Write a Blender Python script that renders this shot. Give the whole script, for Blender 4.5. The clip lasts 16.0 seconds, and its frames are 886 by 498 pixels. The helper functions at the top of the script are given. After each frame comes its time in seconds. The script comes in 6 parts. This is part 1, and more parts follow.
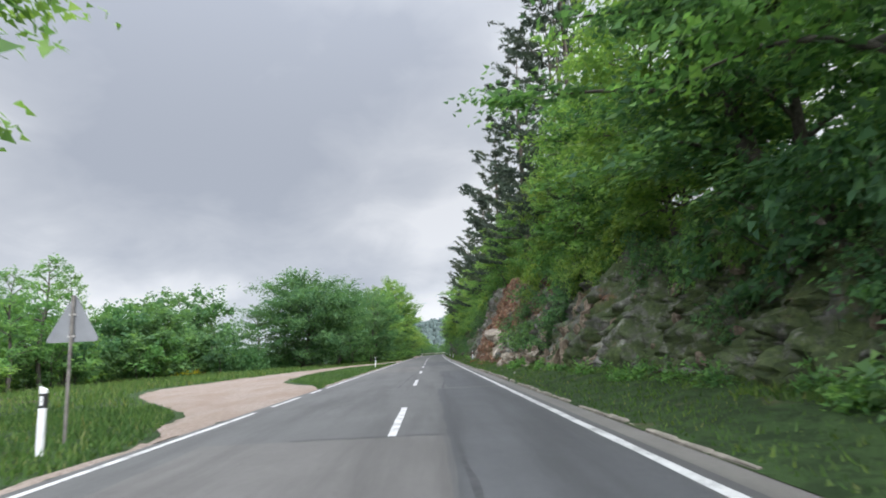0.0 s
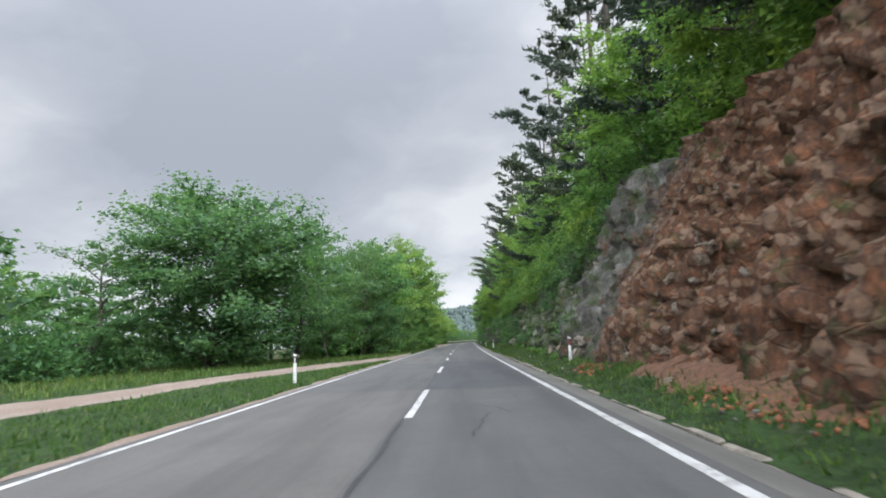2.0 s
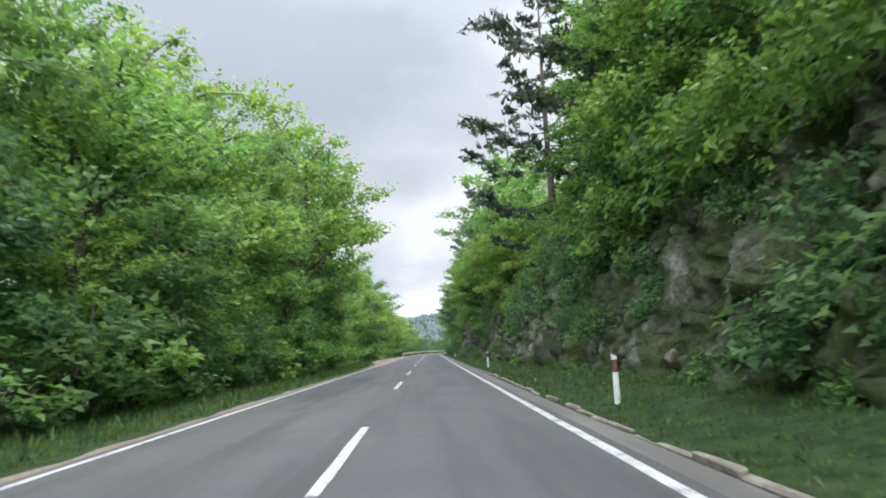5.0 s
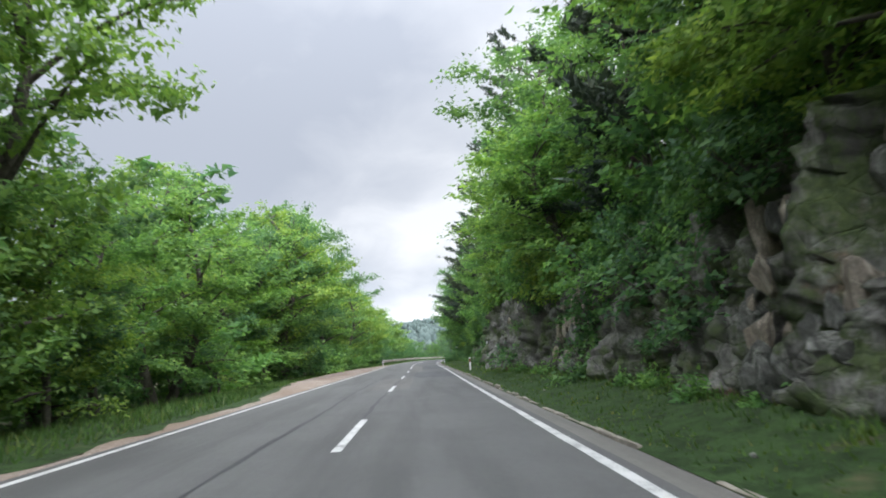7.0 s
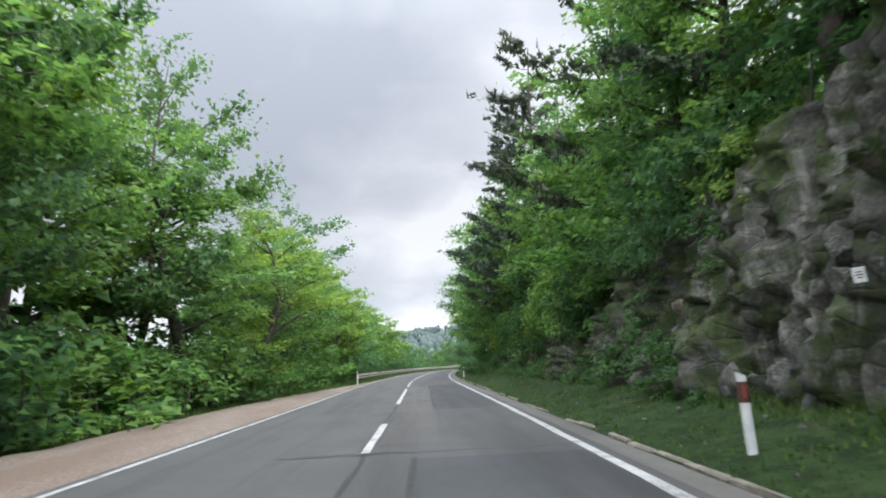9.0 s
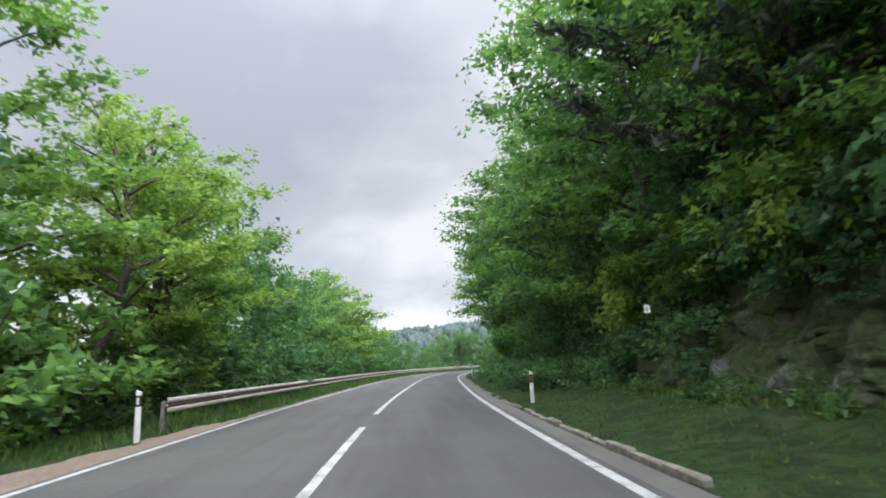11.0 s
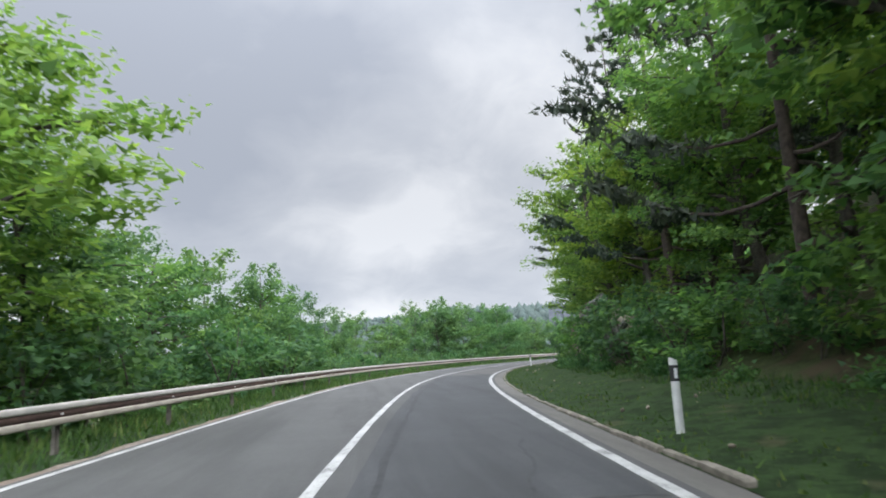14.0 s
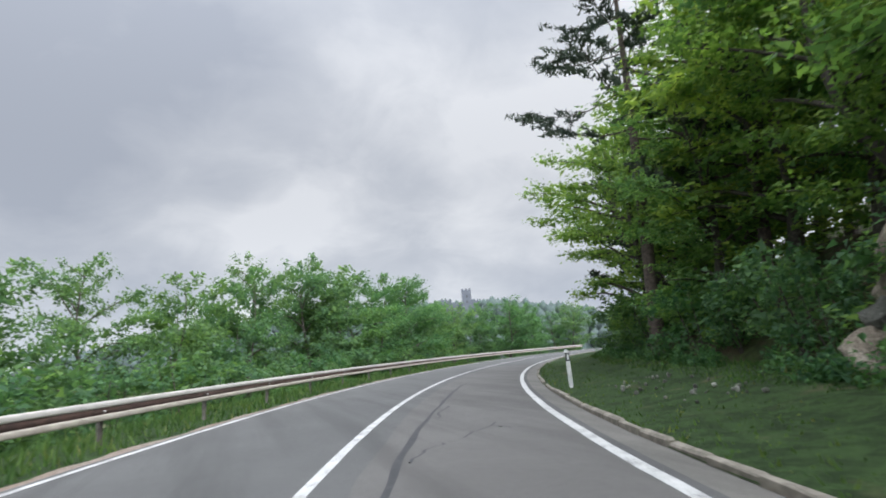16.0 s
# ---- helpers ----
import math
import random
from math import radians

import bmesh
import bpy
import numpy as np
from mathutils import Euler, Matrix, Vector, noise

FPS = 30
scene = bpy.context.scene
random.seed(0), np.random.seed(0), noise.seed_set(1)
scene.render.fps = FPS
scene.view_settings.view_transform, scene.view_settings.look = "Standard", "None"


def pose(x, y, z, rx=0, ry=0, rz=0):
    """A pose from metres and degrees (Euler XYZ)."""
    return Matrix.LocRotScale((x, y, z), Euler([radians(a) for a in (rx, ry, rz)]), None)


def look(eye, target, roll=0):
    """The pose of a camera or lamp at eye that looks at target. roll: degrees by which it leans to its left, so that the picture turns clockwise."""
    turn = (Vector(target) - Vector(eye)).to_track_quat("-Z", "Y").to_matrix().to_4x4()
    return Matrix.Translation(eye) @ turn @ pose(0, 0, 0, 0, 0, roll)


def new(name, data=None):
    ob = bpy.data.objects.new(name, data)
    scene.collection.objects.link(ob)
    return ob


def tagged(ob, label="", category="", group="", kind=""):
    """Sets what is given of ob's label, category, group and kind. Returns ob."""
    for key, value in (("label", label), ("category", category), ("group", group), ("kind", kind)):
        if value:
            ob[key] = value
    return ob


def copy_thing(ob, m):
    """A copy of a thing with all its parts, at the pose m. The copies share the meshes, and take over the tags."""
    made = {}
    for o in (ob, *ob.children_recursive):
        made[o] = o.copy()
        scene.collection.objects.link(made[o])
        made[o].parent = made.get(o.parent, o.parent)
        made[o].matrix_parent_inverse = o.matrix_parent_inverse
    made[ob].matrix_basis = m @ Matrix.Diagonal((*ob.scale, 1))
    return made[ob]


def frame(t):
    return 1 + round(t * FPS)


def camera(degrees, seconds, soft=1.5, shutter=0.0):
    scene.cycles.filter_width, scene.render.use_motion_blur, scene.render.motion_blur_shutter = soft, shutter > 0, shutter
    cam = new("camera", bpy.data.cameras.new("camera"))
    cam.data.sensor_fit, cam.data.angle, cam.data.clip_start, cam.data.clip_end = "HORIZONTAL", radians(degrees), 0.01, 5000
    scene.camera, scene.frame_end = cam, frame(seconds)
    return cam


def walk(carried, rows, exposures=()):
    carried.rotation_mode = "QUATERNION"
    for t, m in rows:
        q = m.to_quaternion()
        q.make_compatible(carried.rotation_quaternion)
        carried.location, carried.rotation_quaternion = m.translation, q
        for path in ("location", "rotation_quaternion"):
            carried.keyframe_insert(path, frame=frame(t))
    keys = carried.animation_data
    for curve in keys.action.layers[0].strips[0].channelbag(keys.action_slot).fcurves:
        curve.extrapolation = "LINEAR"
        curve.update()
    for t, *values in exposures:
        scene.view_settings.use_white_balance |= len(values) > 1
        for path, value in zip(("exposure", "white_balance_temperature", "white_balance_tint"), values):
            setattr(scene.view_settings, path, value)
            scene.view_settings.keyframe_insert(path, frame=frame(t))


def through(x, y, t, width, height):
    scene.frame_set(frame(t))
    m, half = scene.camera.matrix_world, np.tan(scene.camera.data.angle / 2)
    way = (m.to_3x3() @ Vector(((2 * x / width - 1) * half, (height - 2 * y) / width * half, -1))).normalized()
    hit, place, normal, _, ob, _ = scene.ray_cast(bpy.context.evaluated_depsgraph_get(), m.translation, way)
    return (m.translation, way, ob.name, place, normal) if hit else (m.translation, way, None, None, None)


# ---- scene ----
# ---- camera and its drive ----
cam = camera(73.74, 16.0, soft=1.85, shutter=0.1)
PATH = [
    (0, (0.919, -13.500, 1.273), (1.211, -3.651, 2.981), -2.56),
    (0.5, (0.983, -3.543, 1.289), (1.186, 6.322, 2.915), -2.71),
    (1, (1.032, 6.369, 1.279), (1.124, 16.253, 2.796), -2.45),
    (1.5, (1.166, 16.337, 1.266), (1.069, 26.224, 2.763), -2.66),
    (2, (1.190, 26.518, 1.266), (0.985, 36.399, 2.789), -2.33),
    (2.5, (1.186, 36.786, 1.262), (0.940, 46.654, 2.868), -2.11),
    (3, (1.313, 46.913, 1.270), (1.094, 56.770, 2.940), -2.69),
    (5.5, (1.569, 96.997, 1.273), (2.098, 106.843, 2.937), -2.35),
    (6, (1.719, 107.134, 1.260), (2.272, 116.986, 2.881), -2.16),
    (6.5, (1.910, 117.032, 1.266), (2.464, 126.878, 2.925), -1.73),
    (7, (2.072, 126.667, 1.262), (2.629, 136.494, 3.025), -2.11),
    (7.5, (2.148, 136.031, 1.277), (2.710, 145.851, 3.084), -2.35),
    (8, (2.240, 145.467, 1.263), (2.800, 155.268, 3.169), -2.62),
    (8.5, (2.279, 154.855, 1.267), (2.858, 164.645, 3.218), -2.62),
    (9, (2.435, 164.293, 1.277), (2.990, 174.092, 3.191), -2.76),
    (9.5, (2.593, 173.787, 1.272), (3.157, 183.589, 3.171), -2.81),
    (10, (2.722, 183.196, 1.263), (3.331, 192.991, 3.184), -2.97),
    (12.5, (4.186, 228.103, 1.294), (5.061, 237.897, 3.116), -1.56),
    (13, (4.675, 236.763, 1.288), (5.626, 246.560, 3.052), -2.40),
    (13.5, (5.125, 245.370, 1.267), (6.214, 255.149, 3.051), -2.24),
    (14, (5.636, 253.946, 1.254), (6.998, 263.694, 3.021), -2.49),
    (14.5, (6.332, 262.435, 1.271), (7.953, 272.146, 3.024), -2.35),
    (15, (7.270, 271.003, 1.287), (9.211, 280.660, 3.010), -2.48),
    (15.5, (8.857, 279.728, 1.258), (11.332, 289.267, 2.956), -3.53),
    (16, (10.948, 288.452, 1.240), (14.207, 297.752, 2.941), -3.88),
]
# the clip's camera opens up a little between the dark forest sides
EXPOSURES = [(0.0, -0.24), (3.0, -0.18), (5.5, 0.1), (7.0, 0.1), (7.8, 0.02), (10.0, 0.0), (12.5, -0.14), (14.0, -0.2), (16.0, -0.32)]
walk(cam, [(t, look(eye, target, roll)) for t, eye, target, roll in PATH], EXPOSURES)

# the road's bends: metres along it, and its curvature there
KNOTS = [-50.0, 100.0, 130.0, 150.0, 165.0, 180.0, 195.0, 210.0, 225.0, 240.0, 255.0, 270.0, 285.0, 300.0, 330.0, 420.0]
BENDS = [-0.000117, 0.000232, -3.1e-05, 0.000195, 0.000169, -0.00066, -0.000263, 0.001759, 0.002292, 2.2e-05, 0.002329, 0.003556, 0.009249, 0.008051, 0.006, 0.003]

# ---- world, sun ----
SUN_EL, SUN_AZ = 42.0, 157.0
SUN_TURN = radians(SUN_AZ)  # from +y towards +x
SUN_WAY = (math.sin(SUN_TURN) * math.cos(radians(SUN_EL)), math.cos(SUN_TURN) * math.cos(radians(SUN_EL)), math.sin(radians(SUN_EL)))
world = bpy.data.worlds.new("overcast_sky")
scene.world = world
world.use_nodes = True
wn, wl = world.node_tree.nodes, world.node_tree.links
wn.clear()


def wnode(kind, **sets):
    n = wn.new(kind)
    for key, value in sets.items():
        if key == "op":
            n.operation = value
        else:
            n.inputs[key.replace("_", " ")].default_value = value
    return n


def wmath(op, a, b):
    n = wn.new("ShaderNodeMath")
    n.operation = op
    for k, v in enumerate((a, b)):
        if isinstance(v, (int, float)):
            n.inputs[k].default_value = v
        else:
            wl.new(v, n.inputs[k])
    return n.outputs[0]


w_out = wn.new("ShaderNodeOutputWorld")
w_bg = wn.new("ShaderNodeBackground")
w_geo = wn.new("ShaderNodeTexCoord")
w_sep = wn.new("ShaderNodeSeparateXYZ")
wl.new(w_geo.outputs["Generated"], w_sep.inputs[0])
# the cloud deck: the way up is cut with a flat layer, so that clouds flatten towards the horizon
w_up = wmath("ADD", wmath("MAXIMUM", w_sep.outputs["Z"], 0.0), 0.42)
w_com = wn.new("ShaderNodeCombineXYZ")
wl.new(wmath("DIVIDE", w_sep.outputs["X"], w_up), w_com.inputs[0])
wl.new(wmath("DIVIDE", w_sep.outputs["Y"], w_up), w_com.inputs[1])
w_drift = wn.new("ShaderNodeVectorMath")
w_drift.operation = "ADD"
w_drift.inputs[1].default_value = (-23.6415, -27.6406, 0.0)
wl.new(w_com.outputs[0], w_drift.inputs[0])
w_noise = wnode("ShaderNodeTexNoise", Scale=1.6, Detail=6.0, Roughness=0.46, Distortion=0.12)
w_big = wnode("ShaderNodeTexNoise", Scale=0.8, Detail=2.0, Roughness=0.5)
w_wisp = wnode("ShaderNodeTexNoise", Scale=4.6, Detail=7.0, Roughness=0.58, Distortion=0.5)
for n in (w_noise, w_big, w_wisp):
    wl.new(w_drift.outputs[0], n.inputs["Vector"])
w_mix = wmath("ADD", wmath("MULTIPLY", w_noise.outputs["Fac"], 0.54), wmath("MULTIPLY", w_big.outputs["Fac"], 0.28))
w_mix = wmath("ADD", w_mix, wmath("MULTIPLY", w_wisp.outputs["Fac"], 0.18))
w_ramp = wn.new("ShaderNodeValToRGB")
w_ramp.color_ramp.elements[0].position = 0.39
w_ramp.color_ramp.elements[0].color = (0.51, 0.555, 0.65, 1)
w_ramp.color_ramp.elements[1].position = 0.595
w_ramp.color_ramp.elements[1].color = (0.93, 0.96, 1.02, 1)
w_mid = w_ramp.color_ramp.elements.new(0.5)
w_mid.color = (0.68, 0.72, 0.80, 1)
wl.new(w_mix, w_ramp.inputs[0])
# an overcast sky grows brighter towards the zenith
w_high = wmath("MULTIPLY", wmath("POWER", wmath("MAXIMUM", w_sep.outputs["Z"], 0.0), 2.0), 1.7)
# bright lobe added to the unseen sky round the hidden sun lights the trees
w_dot = wn.new("ShaderNodeVectorMath")
w_dot.operation = "DOT_PRODUCT"
wl.new(w_geo.outputs["Generated"], w_dot.inputs[0])
w_dot.inputs[1].default_value = SUN_WAY
w_lobe = wmath("MULTIPLY", wmath("POWER", wmath("MAXIMUM", w_dot.outputs["Value"], 0.0), 1.3), 9.8)
w_low = wmath("MULTIPLY", wmath("POWER", wmath("SUBTRACT", 1.0, wmath("ABSOLUTE", w_sep.outputs["Z"], 0.0)), 5.0), 0.66)
w_gain = wmath("ADD", wmath("ADD", w_high, w_lobe), wmath("ADD", w_low, 0.76))
w_scale = wn.new("ShaderNodeVectorMath")
w_scale.operation = "SCALE"
wl.new(w_ramp.outputs[0], w_scale.inputs[0])
wl.new(w_gain, w_scale.inputs["Scale"])
w_sky = wn.new("ShaderNodeTexSky")
w_sky.sky_type = "NISHITA"
w_sky.sun_disc = False
w_sky.sun_elevation, w_sky.sun_rotation = radians(SUN_EL), radians(SUN_AZ)
w_dim = wn.new("ShaderNodeVectorMath")
w_dim.operation = "SCALE"
w_dim.inputs["Scale"].default_value = 0.1
wl.new(w_sky.outputs[0], w_dim.inputs[0])
w_cover = wn.new("ShaderNodeMix")
w_cover.data_type = "RGBA"
w_cover.inputs[0].default_value = 0.94
wl.new(w_dim.outputs[0], w_cover.inputs[6])
wl.new(w_scale.outputs[0], w_cover.inputs[7])
wl.new(w_cover.outputs[2], w_bg.inputs["Color"])
w_bg.inputs["Strength"].default_value = 1.0
wl.new(w_bg.outputs[0], w_out.inputs[0])

sun = new("sun", bpy.data.lights.new("sun", "SUN"))
sun.data.energy, sun.data.angle, sun.data.color = 2.0, radians(25), (1.0, 0.975, 0.94)
sun.matrix_world = look(tuple(300 * v for v in SUN_WAY), (0, 0, 0))


# ---- materials ----
class Nodes:
    """A small builder for one material's nodes."""

    def __init__(self, name, rough=0.9, metal=0.0, spec=0.4):
        self.m = bpy.data.materials.new(name)
        self.m.use_nodes = True
        self.t = self.m.node_tree
        self.b = self.t.nodes["Principled BSDF"]
        self.b.inputs["Roughness"].default_value = rough
        self.b.inputs["Metallic"].default_value = metal
        self.b.inputs["Specular IOR Level"].default_value = spec
        self.at = self.add("ShaderNodeTexCoord").outputs["Object"]
        self.geo = self.add("ShaderNodeNewGeometry")

    def add(self, kind):
        return self.t.nodes.new(kind)

    def link(self, a, b):
        self.t.links.new(a, b)

    def noise(self, scale, detail=4.0, rough=0.55, stretch=None, where=None, distort=0.0):
        n = self.add("ShaderNodeTexNoise")
        n.inputs["Scale"].default_value, n.inputs["Detail"].default_value = scale, detail
        n.inputs["Roughness"].default_value, n.inputs["Distortion"].default_value = rough, distort
        src = where or self.at
        if stretch:
            v = self.add("ShaderNodeMapping")
            v.inputs["Scale"].default_value = stretch
            self.link(src, v.inputs[0])
            src = v.outputs[0]
        self.link(src, n.inputs["Vector"])
        return n.outputs["Fac"]

    def add_colour_noise(self, scale):
        n = self.add("ShaderNodeTexNoise")
        n.inputs["Scale"].default_value = scale
        self.link(self.at, n.inputs["Vector"])
        return n.outputs["Color"]

    def ramp(self, fac, *stops):
        r = self.add("ShaderNodeValToRGB")
        e = r.color_ramp.elements
        while len(e) < len(stops):
            e.new(0.5)
        for k, (p, c) in enumerate(stops):
            e[k].position = p
            e[k].color = (*c, 1) if isinstance(c, tuple) else (c, c, c, 1)
        self.link(fac, r.inputs[0])
        return r.outputs[0]

    def mix(self, fac, a, b, how="MIX"):
        n = self.add("ShaderNodeMix")
        n.data_type, n.blend_type = "RGBA", how
        for k, v in ((0, fac), (6, a), (7, b)):
            if isinstance(v, float):
                n.inputs[k].default_value = v
            elif isinstance(v, tuple):
                n.inputs[k].default_value = (*v, 1)
            else:
                self.link(v, n.inputs[k])
        return n.outputs[2]

    def math(self, op, a, b=0.0):
        n = self.add("ShaderNodeMath")
        n.operation = op
        for k, v in enumerate((a, b)):
            if isinstance(v, (int, float)):
                n.inputs[k].default_value = v
            else:
                self.link(v, n.inputs[k])
        return n.outputs[0]

    def colour(self, c):
        if isinstance(c, tuple):
            self.b.inputs["Base Color"].default_value = (*c, 1)
        else:
            self.link(c, self.b.inputs["Base Color"])
        return self

    def bump(self, height, strength=0.5, dist=0.02):
        n = self.add("ShaderNodeBump")
        n.inputs["Strength"].default_value, n.inputs["Distance"].default_value = strength, dist
        self.link(height, n.inputs["Height"])
        self.link(n.outputs[0], self.b.inputs["Normal"])
        return self


def asphalt_material(name, low, high, tint):
    k = Nodes(name, 0.8, spec=0.45)
    grain = k.noise(90, 3, 0.7)
    blot = k.noise(0.55, 5, 0.6)
    streak = k.noise(1.2, 4, 0.6, stretch=(1.0, 0.07, 1.0))
    base = k.ramp(grain, (0.25, tuple(low * c for c in tint)), (0.75, tuple(high * c for c in tint)))
    worn = k.mix(k.ramp(blot, (0.4, 0.0), (0.68, 0.6)), base, tuple(high * 1.15 * c for c in tint))
    dark = k.mix(k.ramp(streak, (0.46, 0.0), (0.64, 0.65)), worn, tuple(low * 0.72 * c for c in tint))
    fine = k.noise(9, 4, 0.65)
    k.colour(k.mix(k.ramp(fine, (0.35, 0.18), (0.6, 0.0)), dark, tuple(low * 0.5 * c for c in tint)))
    return k.bump(grain, 0.35, 0.006).m


M_ASPHALT = asphalt_material("worn_asphalt", 0.055, 0.08, (1.0, 1.0, 0.985))
M_ASPHALT_NEW = asphalt_material("newer_asphalt", 0.039, 0.06, (0.96, 1.0, 1.06))
M_ASPHALT_OLD = asphalt_material("bleached_asphalt", 0.064, 0.092, (1.05, 1.0, 0.95))


def plain_material(name, a, b, scale=6.0, rough=0.8, metal=0.0, bump=0.2):
    k = Nodes(name, rough, metal)
    n = k.noise(scale, 5, 0.62)
    k.colour(k.ramp(n, (0.32, a), (0.7, b)))
    return k.bump(n, bump, 0.01).m


def paint_material():
    k = Nodes("worn_white_paint", 0.65)
    wear = k.mix(0.5, k.noise(22, 5, 0.7), k.noise(2.2, 3, 0.6))
    k.colour(k.ramp(wear, (0.38, (0.16, 0.16, 0.155)), (0.5, (0.40, 0.40, 0.39)), (0.72, (0.54, 0.54, 0.53))))
    return k.m


M_PAINT = paint_material()
M_GUTTER = asphalt_material("dusty_gutter", 0.085, 0.135, (1.06, 1.0, 0.9))
M_SEAL = plain_material("bitumen_seam", (0.02, 0.021, 0.023), (0.042, 0.043, 0.045), 5, 0.75)
M_CONCRETE = plain_material("weathered_concrete", (0.0867, 0.0776, 0.0612), (0.246, 0.222, 0.184), 5, 0.92, bump=0.5)

M_DRAIN = plain_material("dirty_dark_concrete", (0.06, 0.055, 0.046), (0.17, 0.155, 0.13), 6, 0.95, bump=0.5)


def gravel_material():
    k = Nodes("pinkish_gravel", 0.95)
    v = k.add("ShaderNodeTexVoronoi")
    v.inputs["Scale"].default_value = 28
    k.link(k.at, v.inputs["Vector"])
    stones = k.ramp(v.outputs["Color"], (0.1, (0.112, 0.089, 0.073)), (0.9, (0.26, 0.212, 0.178)))
    worn = k.mix(k.ramp(k.noise(0.7, 4, 0.6, stretch=(1.0, 0.25, 1.0)), (0.42, 0.0), (0.62, 0.75)), stones, (0.15, 0.105, 0.079))
    k.colour(worn)
    return k.bump(v.outputs["Distance"], 0.5, 0.02).m


M_GRAVEL = gravel_material()


def turf_material(name, green, olive, soil, soil_at):
    k = Nodes(name, 0.95, spec=0.2)
    g = k.ramp(k.noise(14, 5, 0.7), (0.3, green), (0.7, olive))
    s = k.noise(0.9, 5, 0.62)
    g = k.mix(k.ramp(k.noise(2.3, 5, 0.7), (0.42, 0.7), (0.58, 0.0)), g, tuple(0.42 * v for v in green))
    k.colour(k.mix(k.ramp(s, (soil_at, 0.0), (soil_at + 0.12, 0.8)), g, soil))
    return k.bump(k.noise(30, 4, 0.7), 0.7, 0.05).m


M_TURF = turf_material("short_grass_turf", (0.0187, 0.0408, 0.0119), (0.0425, 0.0765, 0.0221), (0.085, 0.0765, 0.0425), 0.6)
M_FOREST_FLOOR = turf_material("forest_floor", (0.035, 0.05, 0.018), (0.07, 0.085, 0.03), (0.075, 0.055, 0.035), 0.48)


def leaf_material(name, stops, shine=0.25, through=0.57, glow=(1.08, 1.1, 0.7)):
    k = Nodes(name, 0.55, spec=shine)
    tone = k.ramp(k.geo.outputs["Random Per Island"], *stops)
    info = k.add("ShaderNodeObjectInfo")
    shift = k.ramp(info.outputs["Random"], (0.0, (0.82, 0.92, 0.85)), (0.5, (1.0, 1.0, 1.0)), (1.0, (1.22, 1.1, 0.9)))
    clump = k.ramp(k.noise(0.55, 3, 0.55), (0.36, (0.78, 0.83, 0.85)), (0.62, (1.2, 1.14, 1.0)))
    c = k.mix(1.0, k.mix(1.0, tone, shift, "MULTIPLY"), clump, "MULTIPLY")
    k.colour(c)
    t = k.add("ShaderNodeBsdfTranslucent")
    k.link(k.mix(1.0, c, glow, "MULTIPLY"), t.inputs["Color"])
    m = k.add("ShaderNodeMixShader")
    m.inputs[0].default_value = through
    k.link(k.b.outputs[0], m.inputs[1])
    k.link(t.outputs[0], m.inputs[2])
    k.link(m.outputs[0], k.t.nodes["Material Output"].inputs["Surface"])
    return k.m


M_LEAF = leaf_material("fresh_leaves", ((0.0, (0.0782, 0.1674, 0.0651)), (0.55, (0.138, 0.2705, 0.092)), (1.0, (0.2162, 0.368, 0.1122))))
M_LEAF_BRIGHT = leaf_material("young_bright_leaves", ((0.0, (0.0942, 0.178, 0.05112)), (0.5, (0.162, 0.276, 0.07174)), (1.0, (0.262, 0.379, 0.1025))))
M_LEAF_DARK = leaf_material("dark_leaves", ((0.0, (0.05095, 0.1126, 0.06173)), (0.6, (0.09064, 0.1901, 0.0832)), (1.0, (0.1417, 0.2587, 0.09962))))
# shade of the right-hand trees put into a deeper leaf tone than M_LEAF
M_LEAF_SHADED = leaf_material("shade_toned_leaves", ((0.0, (0.056, 0.130, 0.066)), (0.6, (0.105, 0.220, 0.092)), (0.92, (0.155, 0.285, 0.105)), (1.0, (0.214, 0.36, 0.113))), 0.25, 0.55)
M_NEEDLE = leaf_material("pine_needles", ((0.0, (0.024, 0.040, 0.030)), (0.6, (0.040, 0.062, 0.045)), (1.0, (0.062, 0.085, 0.055))), 0.3, 0.2, (1.0, 1.0, 0.9))
M_GRASS = leaf_material("grass_blades", ((0.0, (0.034, 0.075, 0.023)), (0.6, (0.06, 0.119, 0.032)), (0.93, (0.095, 0.148, 0.043)), (1.0, (0.17, 0.175, 0.08))), 0.15, 0.35)
M_YELLOW = leaf_material("yellow_blossom", ((0.0, (0.45, 0.36, 0.02)), (1.0, (0.6, 0.5, 0.04))), 0.1, 0.3)
M_BARK = plain_material("grey_brown_bark", (0.035, 0.03, 0.025), (0.11, 0.098, 0.082), 9, 0.95, bump=0.8)
M_BARK_PINE = plain_material("dark_pine_bark", (0.035, 0.028, 0.024), (0.11, 0.085, 0.07), 9, 0.95, bump=0.8)


